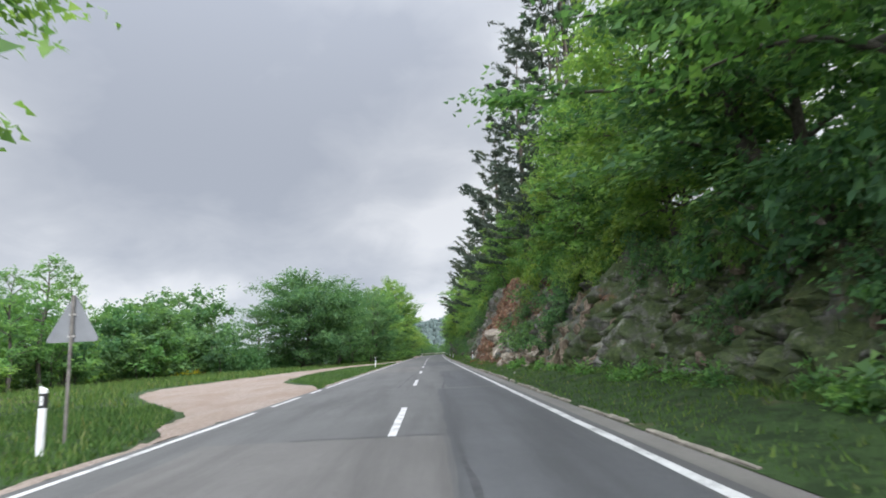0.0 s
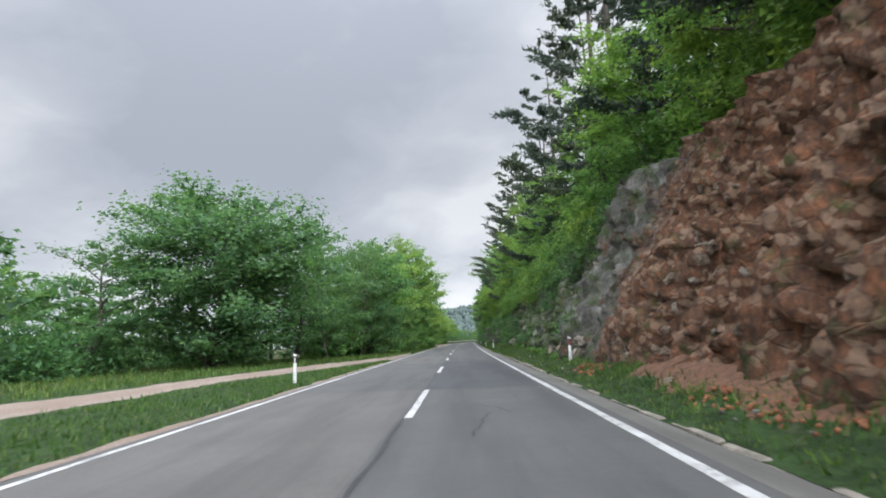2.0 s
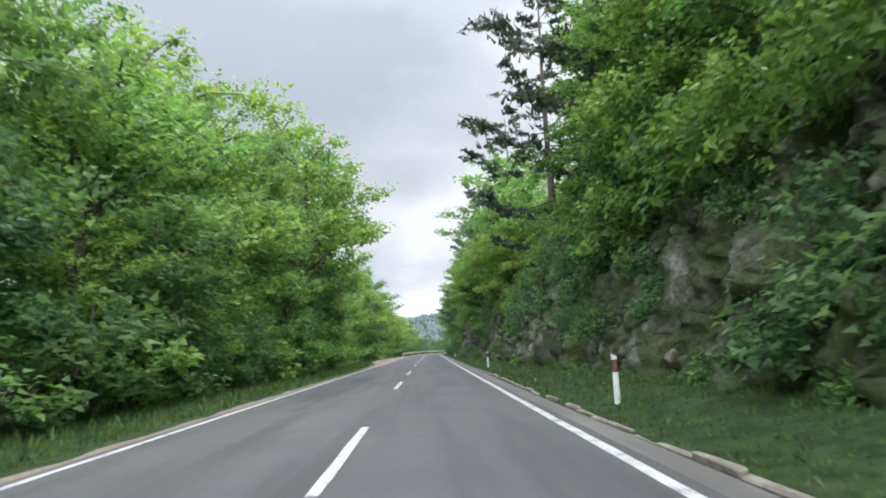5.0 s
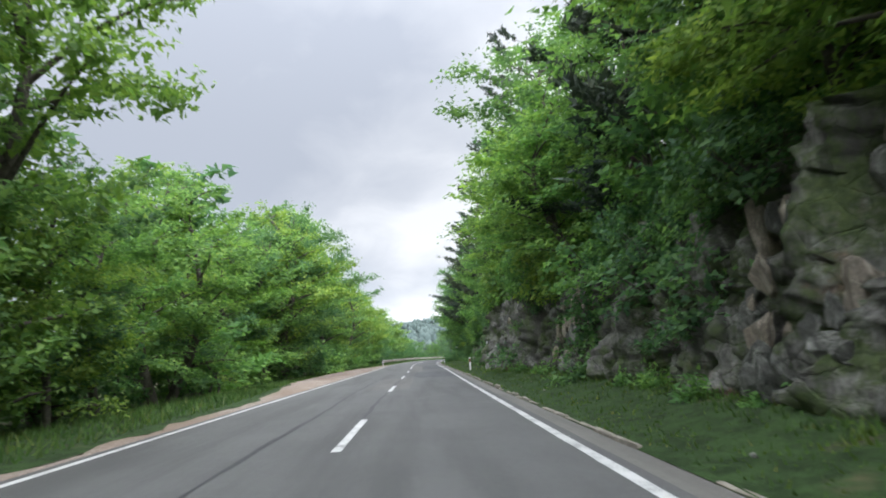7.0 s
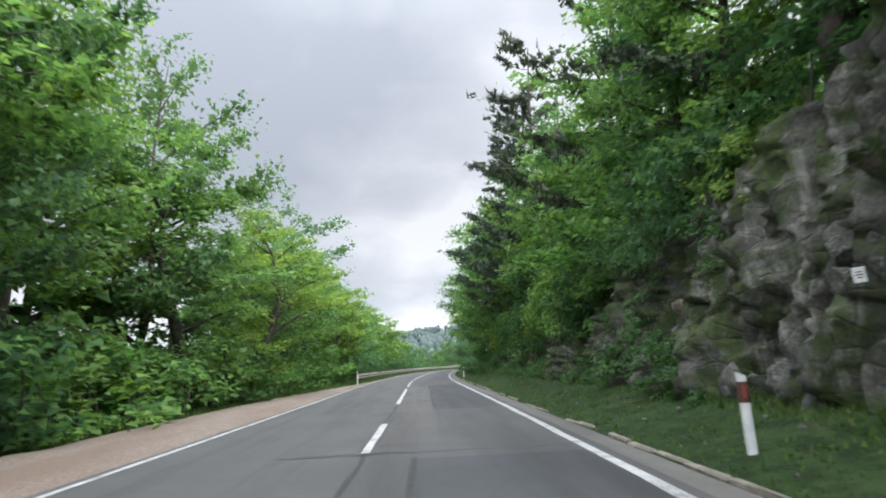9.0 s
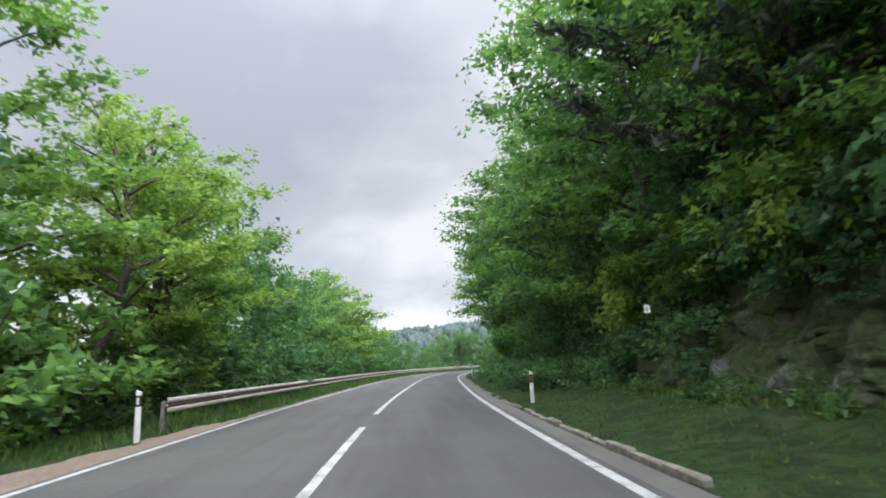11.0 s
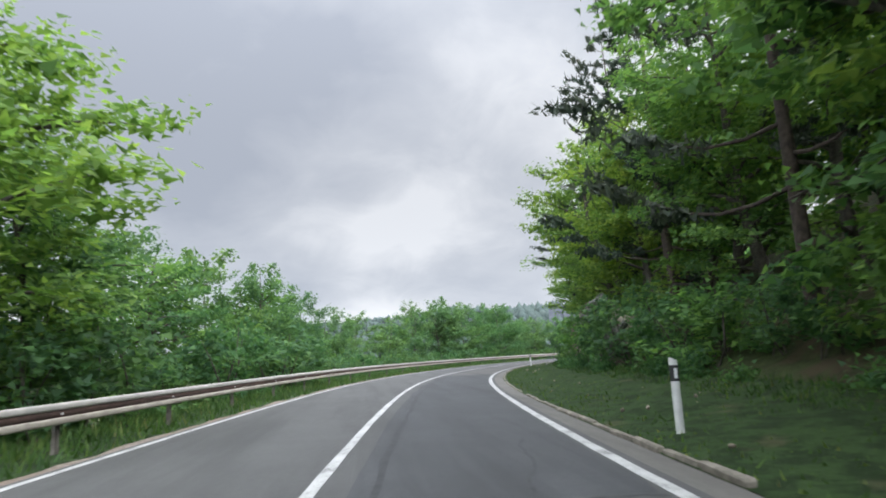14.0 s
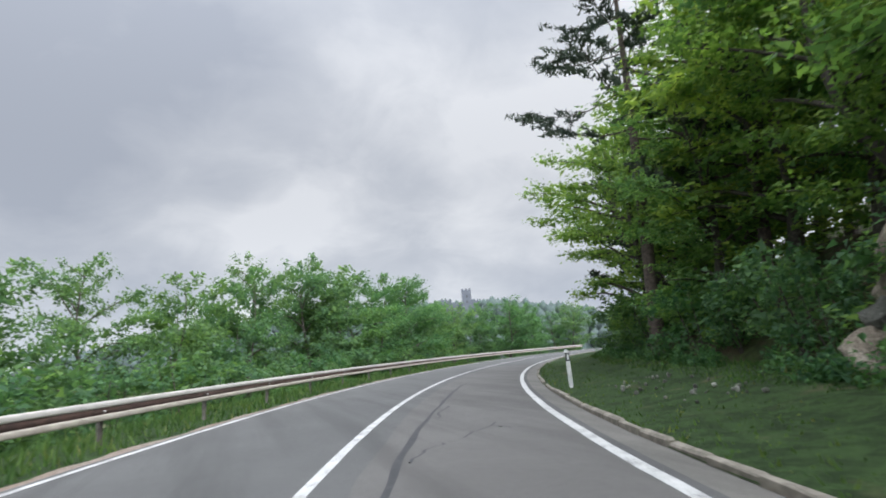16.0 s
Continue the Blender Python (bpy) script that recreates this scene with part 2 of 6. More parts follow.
def rock_material(name, light, mid, dark, use_earth):
    k = Nodes(name, 0.92, spec=0.25)
    big = k.noise(0.45, 6, 0.62, distort=0.6)
    drip = k.noise(1.6, 5, 0.66, stretch=(1.0, 1.0, 0.28))
    fine = k.noise(13, 9, 0.78)
    c = k.ramp(big, (0.33, dark), (0.5, mid), (0.68, light))
    c = k.mix(k.ramp(drip, (0.46, 0.0), (0.62, 0.75)), c, tuple(0.42 * v for v in dark))
    c = k.mix(k.ramp(fine, (0.40, 0.75), (0.56, 0.0)), c, tuple(0.38 * v for v in mid))
    pale = k.noise(1.1, 6, 0.7, stretch=(1.4, 1.4, 0.16))
    c = k.mix(k.ramp(pale, (0.54, 0.0), (0.66, 0.8)), c, tuple(1.15 * v for v in light))
    if use_earth:
        a = k.add("ShaderNodeAttribute")
        a.attribute_name = "earth"
        soil = k.ramp(k.noise(4.5, 9, 0.82, stretch=(1.0, 1.0, 0.5)), (0.36, (0.034, 0.021, 0.014)), (0.52, (0.13, 0.058, 0.03)), (0.72, (0.35, 0.145, 0.062)))
        bits = k.add("ShaderNodeTexVoronoi")
        bits.inputs["Scale"].default_value = 8.5
        k.link(k.mix(0.2, k.at, k.add_colour_noise(3.0)), bits.inputs["Vector"])
        soil = k.mix(k.ramp(bits.outputs["Color"], (0.6, 0.0), (0.7, 0.7)), soil, (0.27, 0.18, 0.12))
        soil = k.mix(k.ramp(bits.outputs["Distance"], (0.5, 0.0), (0.8, 0.5)), soil, (0.04, 0.03, 0.023))
        c = k.mix(k.ramp(k.math("ADD", a.outputs["Fac"], k.math("MULTIPLY", k.noise(0.9, 6, 0.68), 1.0)), (0.88, 0.0), (1.08, 0.92)), c, soil)
        g = k.add("ShaderNodeAttribute")
        g.attribute_name = "moss"
        moss = k.ramp(k.noise(7, 4, 0.7), (0.35, (0.028, 0.045, 0.014)), (0.7, (0.075, 0.105, 0.03)))
        c = k.mix(k.ramp(k.math("ADD", g.outputs["Fac"], k.noise(1.5, 6, 0.7)), (0.86, 0.0), (1.0, 0.9)), c, moss)
    k.colour(c)
    v = k.add("ShaderNodeTexVoronoi")
    v.feature = "DISTANCE_TO_EDGE"
    v.inputs["Scale"].default_value = 2.6
    warp = k.mix(0.25, k.at, k.add_colour_noise(1.7))
    k.link(warp, v.inputs["Vector"])
    crack = k.ramp(v.outputs["Distance"], (0.0, 0.0), (0.06, 1.0))
    return k.bump(k.mix(0.25, k.noise(7.0, 9, 0.75, distort=0.8), crack), 1.0, 0.08).m


M_ROCK = rock_material("limestone_cut", (0.3, 0.29, 0.262), (0.14, 0.136, 0.12), (0.062, 0.06, 0.052), True)
M_BOULDER = rock_material("grey_limestone_block", (0.33, 0.33, 0.295), (0.165, 0.166, 0.146), (0.072, 0.073, 0.063), False)
M_TAN = rock_material("tan_limestone_block", (0.43, 0.345, 0.265), (0.235, 0.18, 0.132), (0.105, 0.078, 0.055), False)
M_PALE = rock_material("bare_pale_limestone", (0.54, 0.475, 0.385), (0.34, 0.29, 0.23), (0.14, 0.118, 0.092), False)
M_RUBBLE = plain_material("orange_rubble", (0.092, 0.0343, 0.0162), (0.266, 0.107, 0.0499), 8, 0.95)
M_SCREE = plain_material("crumbled_red_earth", (0.045, 0.024, 0.015), (0.165, 0.08, 0.044), 7, 0.95, bump=0.6)
M_WHITE = plain_material("white_post_plastic", (0.46, 0.46, 0.45), (0.62, 0.62, 0.605), 5, 0.5, bump=0.05)
M_BLACK = plain_material("black_band", (0.012, 0.012, 0.013), (0.03, 0.03, 0.03), 8, 0.55, bump=0.05)
M_BROWN = plain_material("dark_brown_band", (0.06, 0.026, 0.02), (0.1, 0.045, 0.034), 14, 0.35, bump=0.1)
M_RED = plain_material("red_reflector", (0.17, 0.03, 0.02), (0.26, 0.05, 0.035), 14, 0.3, bump=0.1)
M_STEEL = plain_material("dull_galvanised_steel", (0.40, 0.385, 0.36), (0.54, 0.515, 0.475), 3, 0.7, 0.05, 0.1)
M_STEEL_TAN = plain_material("dusty_tan_galvanised_steel", (0.31, 0.275, 0.235), (0.44, 0.40, 0.345), 3, 0.75, 0.05, 0.1)
M_WEB_BROWN = plain_material("dark_brown_steel", (0.04, 0.024, 0.019), (0.095, 0.055, 0.044), 4, 0.85, 0.1, 0.2)
M_POST_STEEL = plain_material("dirty_post_steel", (0.07, 0.062, 0.055), (0.2, 0.185, 0.165), 5, 0.8, 0.05, 0.2)
M_SIGN_BACK = plain_material("grey_sign_back", (0.15, 0.154, 0.162), (0.202, 0.207, 0.216), 3, 0.5, 0.3, 0.05)
# distance haze put into the colours: bluish tones for hill, crowns and ruin
M_HILL_HAZE = turf_material("hazed_conifer_wood", (0.0349, 0.0535, 0.0488), (0.0558, 0.0765, 0.0674), (0.0628, 0.0765, 0.0628), 0.6)
M_CROWN_HAZE = plain_material("hazed_tree_crowns", (0.0352, 0.0554, 0.0513), (0.063, 0.0854, 0.0759), 0.06, 0.95)
M_RUIN_HAZE = plain_material("hazed_grey_stone", (0.085, 0.094, 0.112), (0.125, 0.136, 0.156), 0.2, 0.95)


# ---- helpers of this scene ----
def mesh_object(name, verts, faces, material, parent=None, smooth=False):
    me = bpy.data.meshes.new(name)
    v = np.asarray(verts, dtype=np.float32)
    f = np.asarray(faces, dtype=np.int32)
    me.vertices.add(len(v))
    me.vertices.foreach_set("co", v.ravel())
    n = f.shape[1]
    me.loops.add(f.size)
    me.loops.foreach_set("vertex_index", f.ravel())
    me.polygons.add(len(f))
    me.polygons.foreach_set("loop_start", np.arange(0, f.size, n, dtype=np.int32))
    if smooth:
        me.polygons.foreach_set("use_smooth", np.ones(len(f), dtype=bool))
    me.update(calc_edges=True)
    me.validate()
    me.materials.append(material)
    ob = new(name, me)
    if parent:
        ob.parent = parent
    return ob


def part(name, bm, material, parent, label="", smooth=False):
    me = bpy.data.meshes.new(name)
    bm.to_mesh(me)
    bm.free()
    if smooth:
        me.polygons.foreach_set("use_smooth", [True] * len(me.polygons))
    me.materials.append(material)
    ob = new(name, me)
    ob.parent = parent
    return tagged(ob, label)


def tube(path, r0, r1, n=6):
    path = np.asarray(path, float)
    k = len(path)
    r = np.linspace(r0, r1, k)
    d = np.gradient(path, axis=0)
    d /= np.linalg.norm(d, axis=1, keepdims=True) + 1e-9
    ref = np.where(np.abs(d[:, 2:]) > 0.9, [[1.0, 0, 0]], [[0, 0, 1.0]])
    a = np.cross(d, ref)
    a /= np.linalg.norm(a, axis=1, keepdims=True)
    b = np.cross(d, a)
    ang = np.linspace(0, 2 * np.pi, n, endpoint=False)
    ring = path[:, None] + r[:, None, None] * (a[:, None] * np.cos(ang)[None, :, None] + b[:, None] * np.sin(ang)[None, :, None])
    i = np.arange(k - 1)[:, None] * n
    j = np.arange(n)[None]
    f = np.stack([i + j, i + (j + 1) % n, i + n + (j + 1) % n, i + n + j], -1).reshape(-1, 4)
    return ring.reshape(-1, 3), f


def grid_faces(rows, cols):
    i = np.arange(rows - 1)[:, None] * cols + np.arange(cols - 1)[None]
    return np.stack([i, i + 1, i + cols + 1, i + cols], -1).reshape(-1, 4)


def smooth(a, b, x):
    t = np.clip((np.asarray(x, float) - a) / (b - a), 0, 1)
    return t * t * (3 - 2 * t)


# ---- the road's line: s metres along it, l metres to the right of its middle ----
ARC = np.arange(-80.0, 460.0, 0.5)


def road_line():
    k = np.interp(ARC, KNOTS, BENDS)
    th = np.concatenate([[0], np.cumsum((k[1:] + k[:-1]) / 2 * 0.5)])
    th -= np.interp(0, ARC, th)
    mid = (th[1:] + th[:-1]) / 2
    x = np.concatenate([[0], np.cumsum(np.sin(mid) * 0.5)])
    y = np.concatenate([[0], np.cumsum(np.cos(mid) * 0.5)])
    return x - np.interp(0, ARC, x), y - np.interp(0, ARC, y), th


LINE_X, LINE_Y, LINE_TH = road_line()


def on_road(s, l, z=0.0):
    """World places for s, l, z (arrays or numbers)."""
    s, l, z = np.broadcast_arrays(np.asarray(s, float), np.asarray(l, float), np.asarray(z, float))
    th = np.interp(s, ARC, LINE_TH)
    return np.stack([np.interp(s, ARC, LINE_X) + l * np.cos(th), np.interp(s, ARC, LINE_Y) - l * np.sin(th), z], -1)


def to_road(x, y):
    """s and l of world places."""
    p = np.stack([np.ravel(x), np.ravel(y)], -1)
    s, l = np.empty(len(p)), np.empty(len(p))
    cx, cy, ct, cs = LINE_X[::4], LINE_Y[::4], LINE_TH[::4], ARC[::4]
    for a in range(0, len(p), 4000):
        q = p[a : a + 4000]
        i = ((q[:, :1] - cx) ** 2 + (q[:, 1:] - cy) ** 2).argmin(1)
        dx, dy = q[:, 0] - cx[i], q[:, 1] - cy[i]
        s[a : a + 4000] = cs[i] + dx * np.sin(ct[i]) + dy * np.cos(ct[i])
        l[a : a + 4000] = dx * np.cos(ct[i]) - dy * np.sin(ct[i])
    return s.reshape(np.shape(x)), l.reshape(np.shape(x))


def turn_at(s):
    """Degrees about z that carry +y onto the road's way at s."""
    return -math.degrees(float(np.interp(s, ARC, LINE_TH)))


EDGE = 3.6


def half_at(s):
    return np.interp(s, [170, 200], [3.38, 3.42])


# the rock cut along the right side: height of its top, and where its foot stands
CUT_S = [-40, 0, 9, 20, 28, 36, 50, 70, 90, 103, 113, 121, 126, 131, 136, 140, 150, 158, 162, 166, 171, 176, 185, 200, 215, 232]
CUT_H = [2.6, 3.2, 5.2, 5.8, 6.2, 7.0, 7.2, 6.0, 5.6, 5.4, 6.2, 6.4, 3.9, 3.4, 4.9, 4.6, 3.8, 5.6, 6.0, 4.2, 7.0, 4.6, 3.8, 3.4, 3.0, 2.0]
FOOT_S = [-40, 10, 20, 30, 40, 56, 75, 105, 116, 120, 124, 130, 134, 139, 150, 162, 172, 185, 205, 232]
FOOT_L = [7.4, 6.7, 6.0, 5.6, 5.6, 5.9, 6.6, 6.7, 6.4, 6.0, 6.7, 6.7, 6.0, 6.8, 7.0, 5.6, 6.6, 7.4, 7.6, 7.6]


def cut_height(s):
    return np.interp(s, CUT_S, CUT_H)


def cut_foot(s):
    return np.interp(s, FOOT_S, FOOT_L)


def left_fall(s, l):
    """The land on the left, level at first, then falling away behind the guard rail."""
    away = np.maximum(0.0, -l - 6.0)
    return -smooth(205, 240, s) * np.minimum(away * 0.30, 5.0) - smooth(80, 110, s) * (1 - smooth(205, 240, s)) * np.minimum(away * 0.08, 1.0)


LEAN_S = [-40, 15, 28, 45, 60, 120, 150, 165, 200, 232]
LEAN = [0.9, 0.75, 0.55, 0.48, 0.36, 0.34, 0.3, 0.22, 0.36, 0.8]


def cut_top(s, l):
    """The shelf on top of the rock cut."""
    edge = cut_foot(s) + np.interp(s, LEAN_S, LEAN) * cut_height(s)
    return np.where((l > edge - 0.8) & (s < 226), cut_height(s) + (l - edge) * 0.18, -9.0)


def land(s, l):
    """Height of the land away from the road's own strips."""
    foot, top = cut_foot(s), cut_height(s)
    bank = smooth(215, 245, s)
    right_cut = smooth(foot + 3.6, foot + 7.0, l) * top + np.maximum(0, l - foot - 3.5) * 0.42
    right_bank = np.maximum(0, l - 8.0) * 0.62
    right = (1 - bank) * right_cut + bank * right_bank
    far = np.minimum(right, 26 + 0.01 * np.maximum(0, l))
    return np.where(l > 0, far, left_fall(s, l))


# ---- ground: one sheet out to the horizon ----
def ground_sheet():
    def axis(lo, hi, step):
        near = list(np.arange(lo, hi, step))
        out, a, b, d = [], lo, hi, step
        while b < 4200:
            d *= 1.35
            a, b = a - d, b + d
            out.append((a, b))
        return np.array([a for a, _ in out[::-1]] + near + [b for _, b in out])

    xs, ys = axis(-60, 120, 3.0), axis(-70, 420, 4.0)
    gx, gy = np.meshgrid(xs, ys)
    s, l = to_road(gx, gy)
    z = land(s, l)
    inside = (l > -13.0) & (l < cut_foot(s) + 0.6)
    z = np.where(inside, np.minimum(z, 0) - 0.4, z)
    out = np.hypot(gx, gy - 150)
    z = z * (1 - smooth(350, 900, out)) - smooth(240, 500, gy) * 10.0 * (np.abs(l) > 16)
    z += np.where(out > 700, -6.0, 0)
    ob = mesh_object("ground", np.stack([gx, gy, z], -1).reshape(-1, 3), grid_faces(len(ys), len(xs)), M_FOREST_FLOOR, smooth=True)
    tagged(ob, "forest floor and meadow land around the road", "ground", kind="structure")


ground_sheet()


def strip(name, s0, s1, step, ls, z_at, material, label, category, kind="structure", jitter=0.0, seed=1):
    """A strip along the road from s0 to s1; ls: offsets, or a function of s that gives them."""
    s = np.arange(s0, s1 + step / 2, step)
    cols = [ls(s)] if callable(ls) else [np.repeat(np.array(ls)[None], len(s), 0)]
    l = cols[0]
    rng = np.random.default_rng(seed)
    if jitter:
        wob = np.interp(s, np.arange(s0 - 2, s1 + 3, 0.7), rng.normal(0, jitter, len(np.arange(s0 - 2, s1 + 3, 0.7))))
        l = l.copy()
        l[:, 0] += wob
        l[:, -1] += np.roll(wob, 7)
    sg = np.repeat(s[:, None], l.shape[1], 1)
    p = on_road(sg, l, z_at(sg, l))
    ob = mesh_object(name, p.reshape(-1, 3), grid_faces(len(s), l.shape[1]), material, smooth=True)
    return tagged(ob, label, category, kind=kind)


def flat(z):
    return lambda s, l: np.full(np.shape(s), z)


def fine_noise(s, l, scale, amp, seed=0.0):
    out = np.empty(np.shape(s))
    flat_s, flat_l, o = np.ravel(s), np.ravel(l), out.ravel()
    for i in range(len(flat_s)):
        o[i] = noise.noise(Vector((flat_s[i] * scale, flat_l[i] * scale, seed)))
    return o.reshape(np.shape(s)) * amp


strip("road", -70, 440, 1.0, [-EDGE, -2.4, -1.2, 0, 1.2, 2.4, 3.62], flat(0.0), M_ASPHALT, "worn grey asphalt two-lane road", "road")
strip("gutter", -70, 440, 1.0, [3.615, 3.85, 4.05], lambda s, l: -0.012 - (l - 3.6) * 0.03, M_GUTTER, "dusty asphalt gutter along the kerb", "road")


def right_verge_z(s, l):
    foot = np.interp(s, [215, 245], [0, 1]) * 8.0 + (1 - np.interp(s, [215, 245], [0, 1])) * cut_foot(s)
    rise = smooth(4.2, foot + 0.4, l)
    return -0.015 + 0.035 * smooth(4.05, 4.25, l) + 0.42 * rise + fine_noise(s, l, 0.8, 0.07) * smooth(4.3, 5.2, l)


def left_verge_z(s, l):
    return -0.015 + left_fall(s, l) - 0.04 * smooth(-4.4, -3.6, l) + fine_noise(s, l, 0.6, 0.06, 3.0) * smooth(-3.9, -5.5, l)


strip("verge_right", -70, 440, 0.5, lambda s: 4.045 + np.linspace(0, 1, 10)[None] * (np.where(s < 235, cut_foot(s) + 1.0, 9.0)[:, None] - 4.045), right_verge_z, M_TURF, "grassy verge between kerb and rock", "verge")
strip("verge_left", -70, 440, 0.6, [-EDGE + 0.005, -3.9, -4.4, -5.2, -6.2, -7.5, -9, -10.5, -12, -13.5, -15], left_verge_z, M_TURF, "grassy verge and meadow edge beside the road", "verge")


# ---- gravel: the lay-by track and the wide shoulder ----
def track_edges(s):
    """Inner and outer edge of the lay-by track, which opens to the road at both ends."""
    inner = np.interp(s, [-3.5, 1.5, 5, 12, 20, 30, 38, 50, 57, 63, 68, 75, 90], [-3.75, -3.62, -3.62, -3.62, -7.0, -8.2, -8.3, -7.9, -6.4, -5.0, -3.95, -3.8, -4.15])
    outer = np.interp(s, [-3.5, -2.3, 1.5, 3.3, 6, 13, 18, 30, 40, 52, 60, 68, 75, 90], [-3.8, -4.05, -5.2, -6.1, -8.0, -12.2, -13.4, -12.6, -11.8, -10.6, -9.4, -7.6, -5.6, -4.3])
    return inner, outer


def track_cols(s):
    a, b = track_edges(s)
    return a[:, None] + np.linspace(0, 1, 9)[None] * (b - a)[:, None]


strip("gravel_track", -3.5, 90, 0.5, track_cols, lambda s, l: np.maximum(left_verge_z(s, l), -0.06) + 0.045 - 0.035 * smooth(-4.6, -3.6, l) - 0.075 * smooth(0.45, 0.0, np.minimum(track_edges(s)[0] - l, l - track_edges(s)[1])) * smooth(-4.2, -5.5, l), M_GRAVEL, "pinkish gravel lay-by track beside the road", "track", jitter=0.12, seed=4)


def shoulder_cols(s):
    outer = np.interp(s, [128, 146, 152, 157, 165, 180, 190, 200, 210, 218], [-3.88, -4.0, -4.6, -5.4, -6.2, -6.8, -6.6, -5.4, -4.4, -4.0])
    return -3.61 + np.linspace(0, 1, 7)[None] * (outer + 3.61)[:, None]


strip("gravel_shoulder", 128, 218, 0.5, shoulder_cols, lambda s, l: np.maximum(left_verge_z(s, l), -0.08) + 0.05 - 0.03 * smooth(-4.4, -3.6, l), M_GRAVEL, "bare brownish gravel shoulder beside the road", "shoulder", jitter=0.1, seed=5)
for s0, s1, seed in ((-60, -3, 6), (90, 128, 7), (218, 430, 8), (12.5, 64, 9)):
    strip("gravel_edge", s0, s1, 0.4, [-3.61, -3.7, -3.84], lambda s, l: left_verge_z(s, l) + 0.035, M_GRAVEL, "thin crumbled gravel edge of the asphalt", "shoulder", jitter=0.06, seed=seed)

# ---- markings ----
for side, name in ((-1, "edge_line_left"), (1, "edge_line_right")):
    stretches = ((-70, 1.6), (3.0, 6.6), (8.2, 10.6), (11.6, 440)) if side < 0 else ((-70, 440),)
    for s0, s1 in stretches:
        strip(name, s0, s1, 0.7, lambda s, side=side: side * half_at(s)[:, None] + (0.06 if side < 0 else 0.075) * np.array([[-1.0, 0.0, 1.0]]), flat(0.004), M_PAINT, "worn white painted edge line", "road marking", jitter=0.006, seed=11)

DASHES = [(-14.5, -9.8), (-3.9, 0.9), (10.2, 15.0), (23.6, 28.6), (36.7, 42.3), (50.4, 55.2), (64.2, 69.0), (78.4, 83.2), (92.6, 97.4), (107.4, 112.0), (119.0, 124.4), (135.2, 139.4), (149.0, 153.2), (161.2, 166.2), (173.8, 178.2)]
DASHES += [(185.4, 198.8), (202.4, 215.0), (218.4, 440.0)]
for s0, s1 in DASHES:
    strip("centre_dash", s0, s1, 0.35 if s1 - s0 < 20 else 0.7, (lambda s: np.interp(s, [60, 105, 215, 235], [0.27, 0.11, 0.1, 0.12])[:, None] + np.array([[-0.07, 0.0, 0.07]])), flat(0.005), M_PAINT, "worn white painted centre line", "road marking", jitter=0.005, seed=int(s0) + 60)

# ---- repair patches and seams ----
PATCHES = [(-40, 7.6, 1.15, 3.3, 0), (8.2, 26.2, 1.5, 3.31, 0), (-40, -4.0, -2.6, 1.05, 1), (42.5, 62, 0.22, 3.3, 0), (28, 42.3, -3.3, 0.1, 1), (150.5, 161.5, -0.9, 0.8, 1), (162, 173, 0.85, 3.3, 0), (182.2, 202.6, 1.36, 3.3, 0), (174.8, 202.4, 0.25, 1.3, 1), (259.5, 290, 0.5, 3.3, 0), (105, 118, -3.2, -1.5, 0), (60, 76, -3.3, -0.2, 1), (292, 330, 0.6, 3.35, 1)]
for n, (s0, s1, l0, l1, old) in enumerate(PATCHES):
    strip("asphalt_patch", s0, s1, 0.5, list(np.linspace(l0, l1, 4)), flat(0.0022 + 0.0002 * (n % 4)), M_ASPHALT_OLD if old else M_ASPHALT_NEW, "bleached older asphalt surface" if old else "darker repaired patch of asphalt", "road patch", jitter=0.022, seed=20 + n)

SEAMS = [(-40, 8.2, 1.12, 1.35), (8.0, 25.0, 1.36, 1.75), (9, 24, -0.35, 0.02), (28.6, 36.7, 0.2, 0.15), (42.3, 50.4, 0.2, 0.2), (55.2, 64, 0.15, 0.3), (125, 152, -0.95, -1.2), (152, 171, -1.2, -1.0), (139.4, 149, 0.05, 0.05), (153.2, 161.2, 0.1, 0.1), (164, 173, 0.82, 0.85), (182.5, 202, 1.3, 1.45), (240, 290, 0.75, 0.8), (290, 312, 0.8, 1.35), (101, 118, -1.9, -1.4), (112, 119, 0.1, 0.1), (166.2, 173.8, 0.12, 0.1), (178.2, 185.4, 0.08, 0.1)]
for n, (s0, s1, l0, l1) in enumerate(SEAMS):
    def seam_cols(s, a=s0, b=s1, l0=l0, l1=l1, n=n):
        w = (0.055 if a < 60 else 0.085) + 0.02 * np.sin(s * 0.7 + n) + 0.012 * np.sin(s * 3.1 + n)
        mid = l0 + (l1 - l0) * (s - a) / (b - a) + 0.03 * np.sin(s * 0.5 + n) + 0.015 * np.sin(s * 2.3 + 2 * n)
        return np.stack([mid - w / 2, mid + w / 2], -1)

    strip("road_seam", s0, s1, 0.35, seam_cols, flat(0.0035), M_SEAL, "dark bitumen-sealed crack in the asphalt", "road crack", jitter=0.006, seed=40 + n)
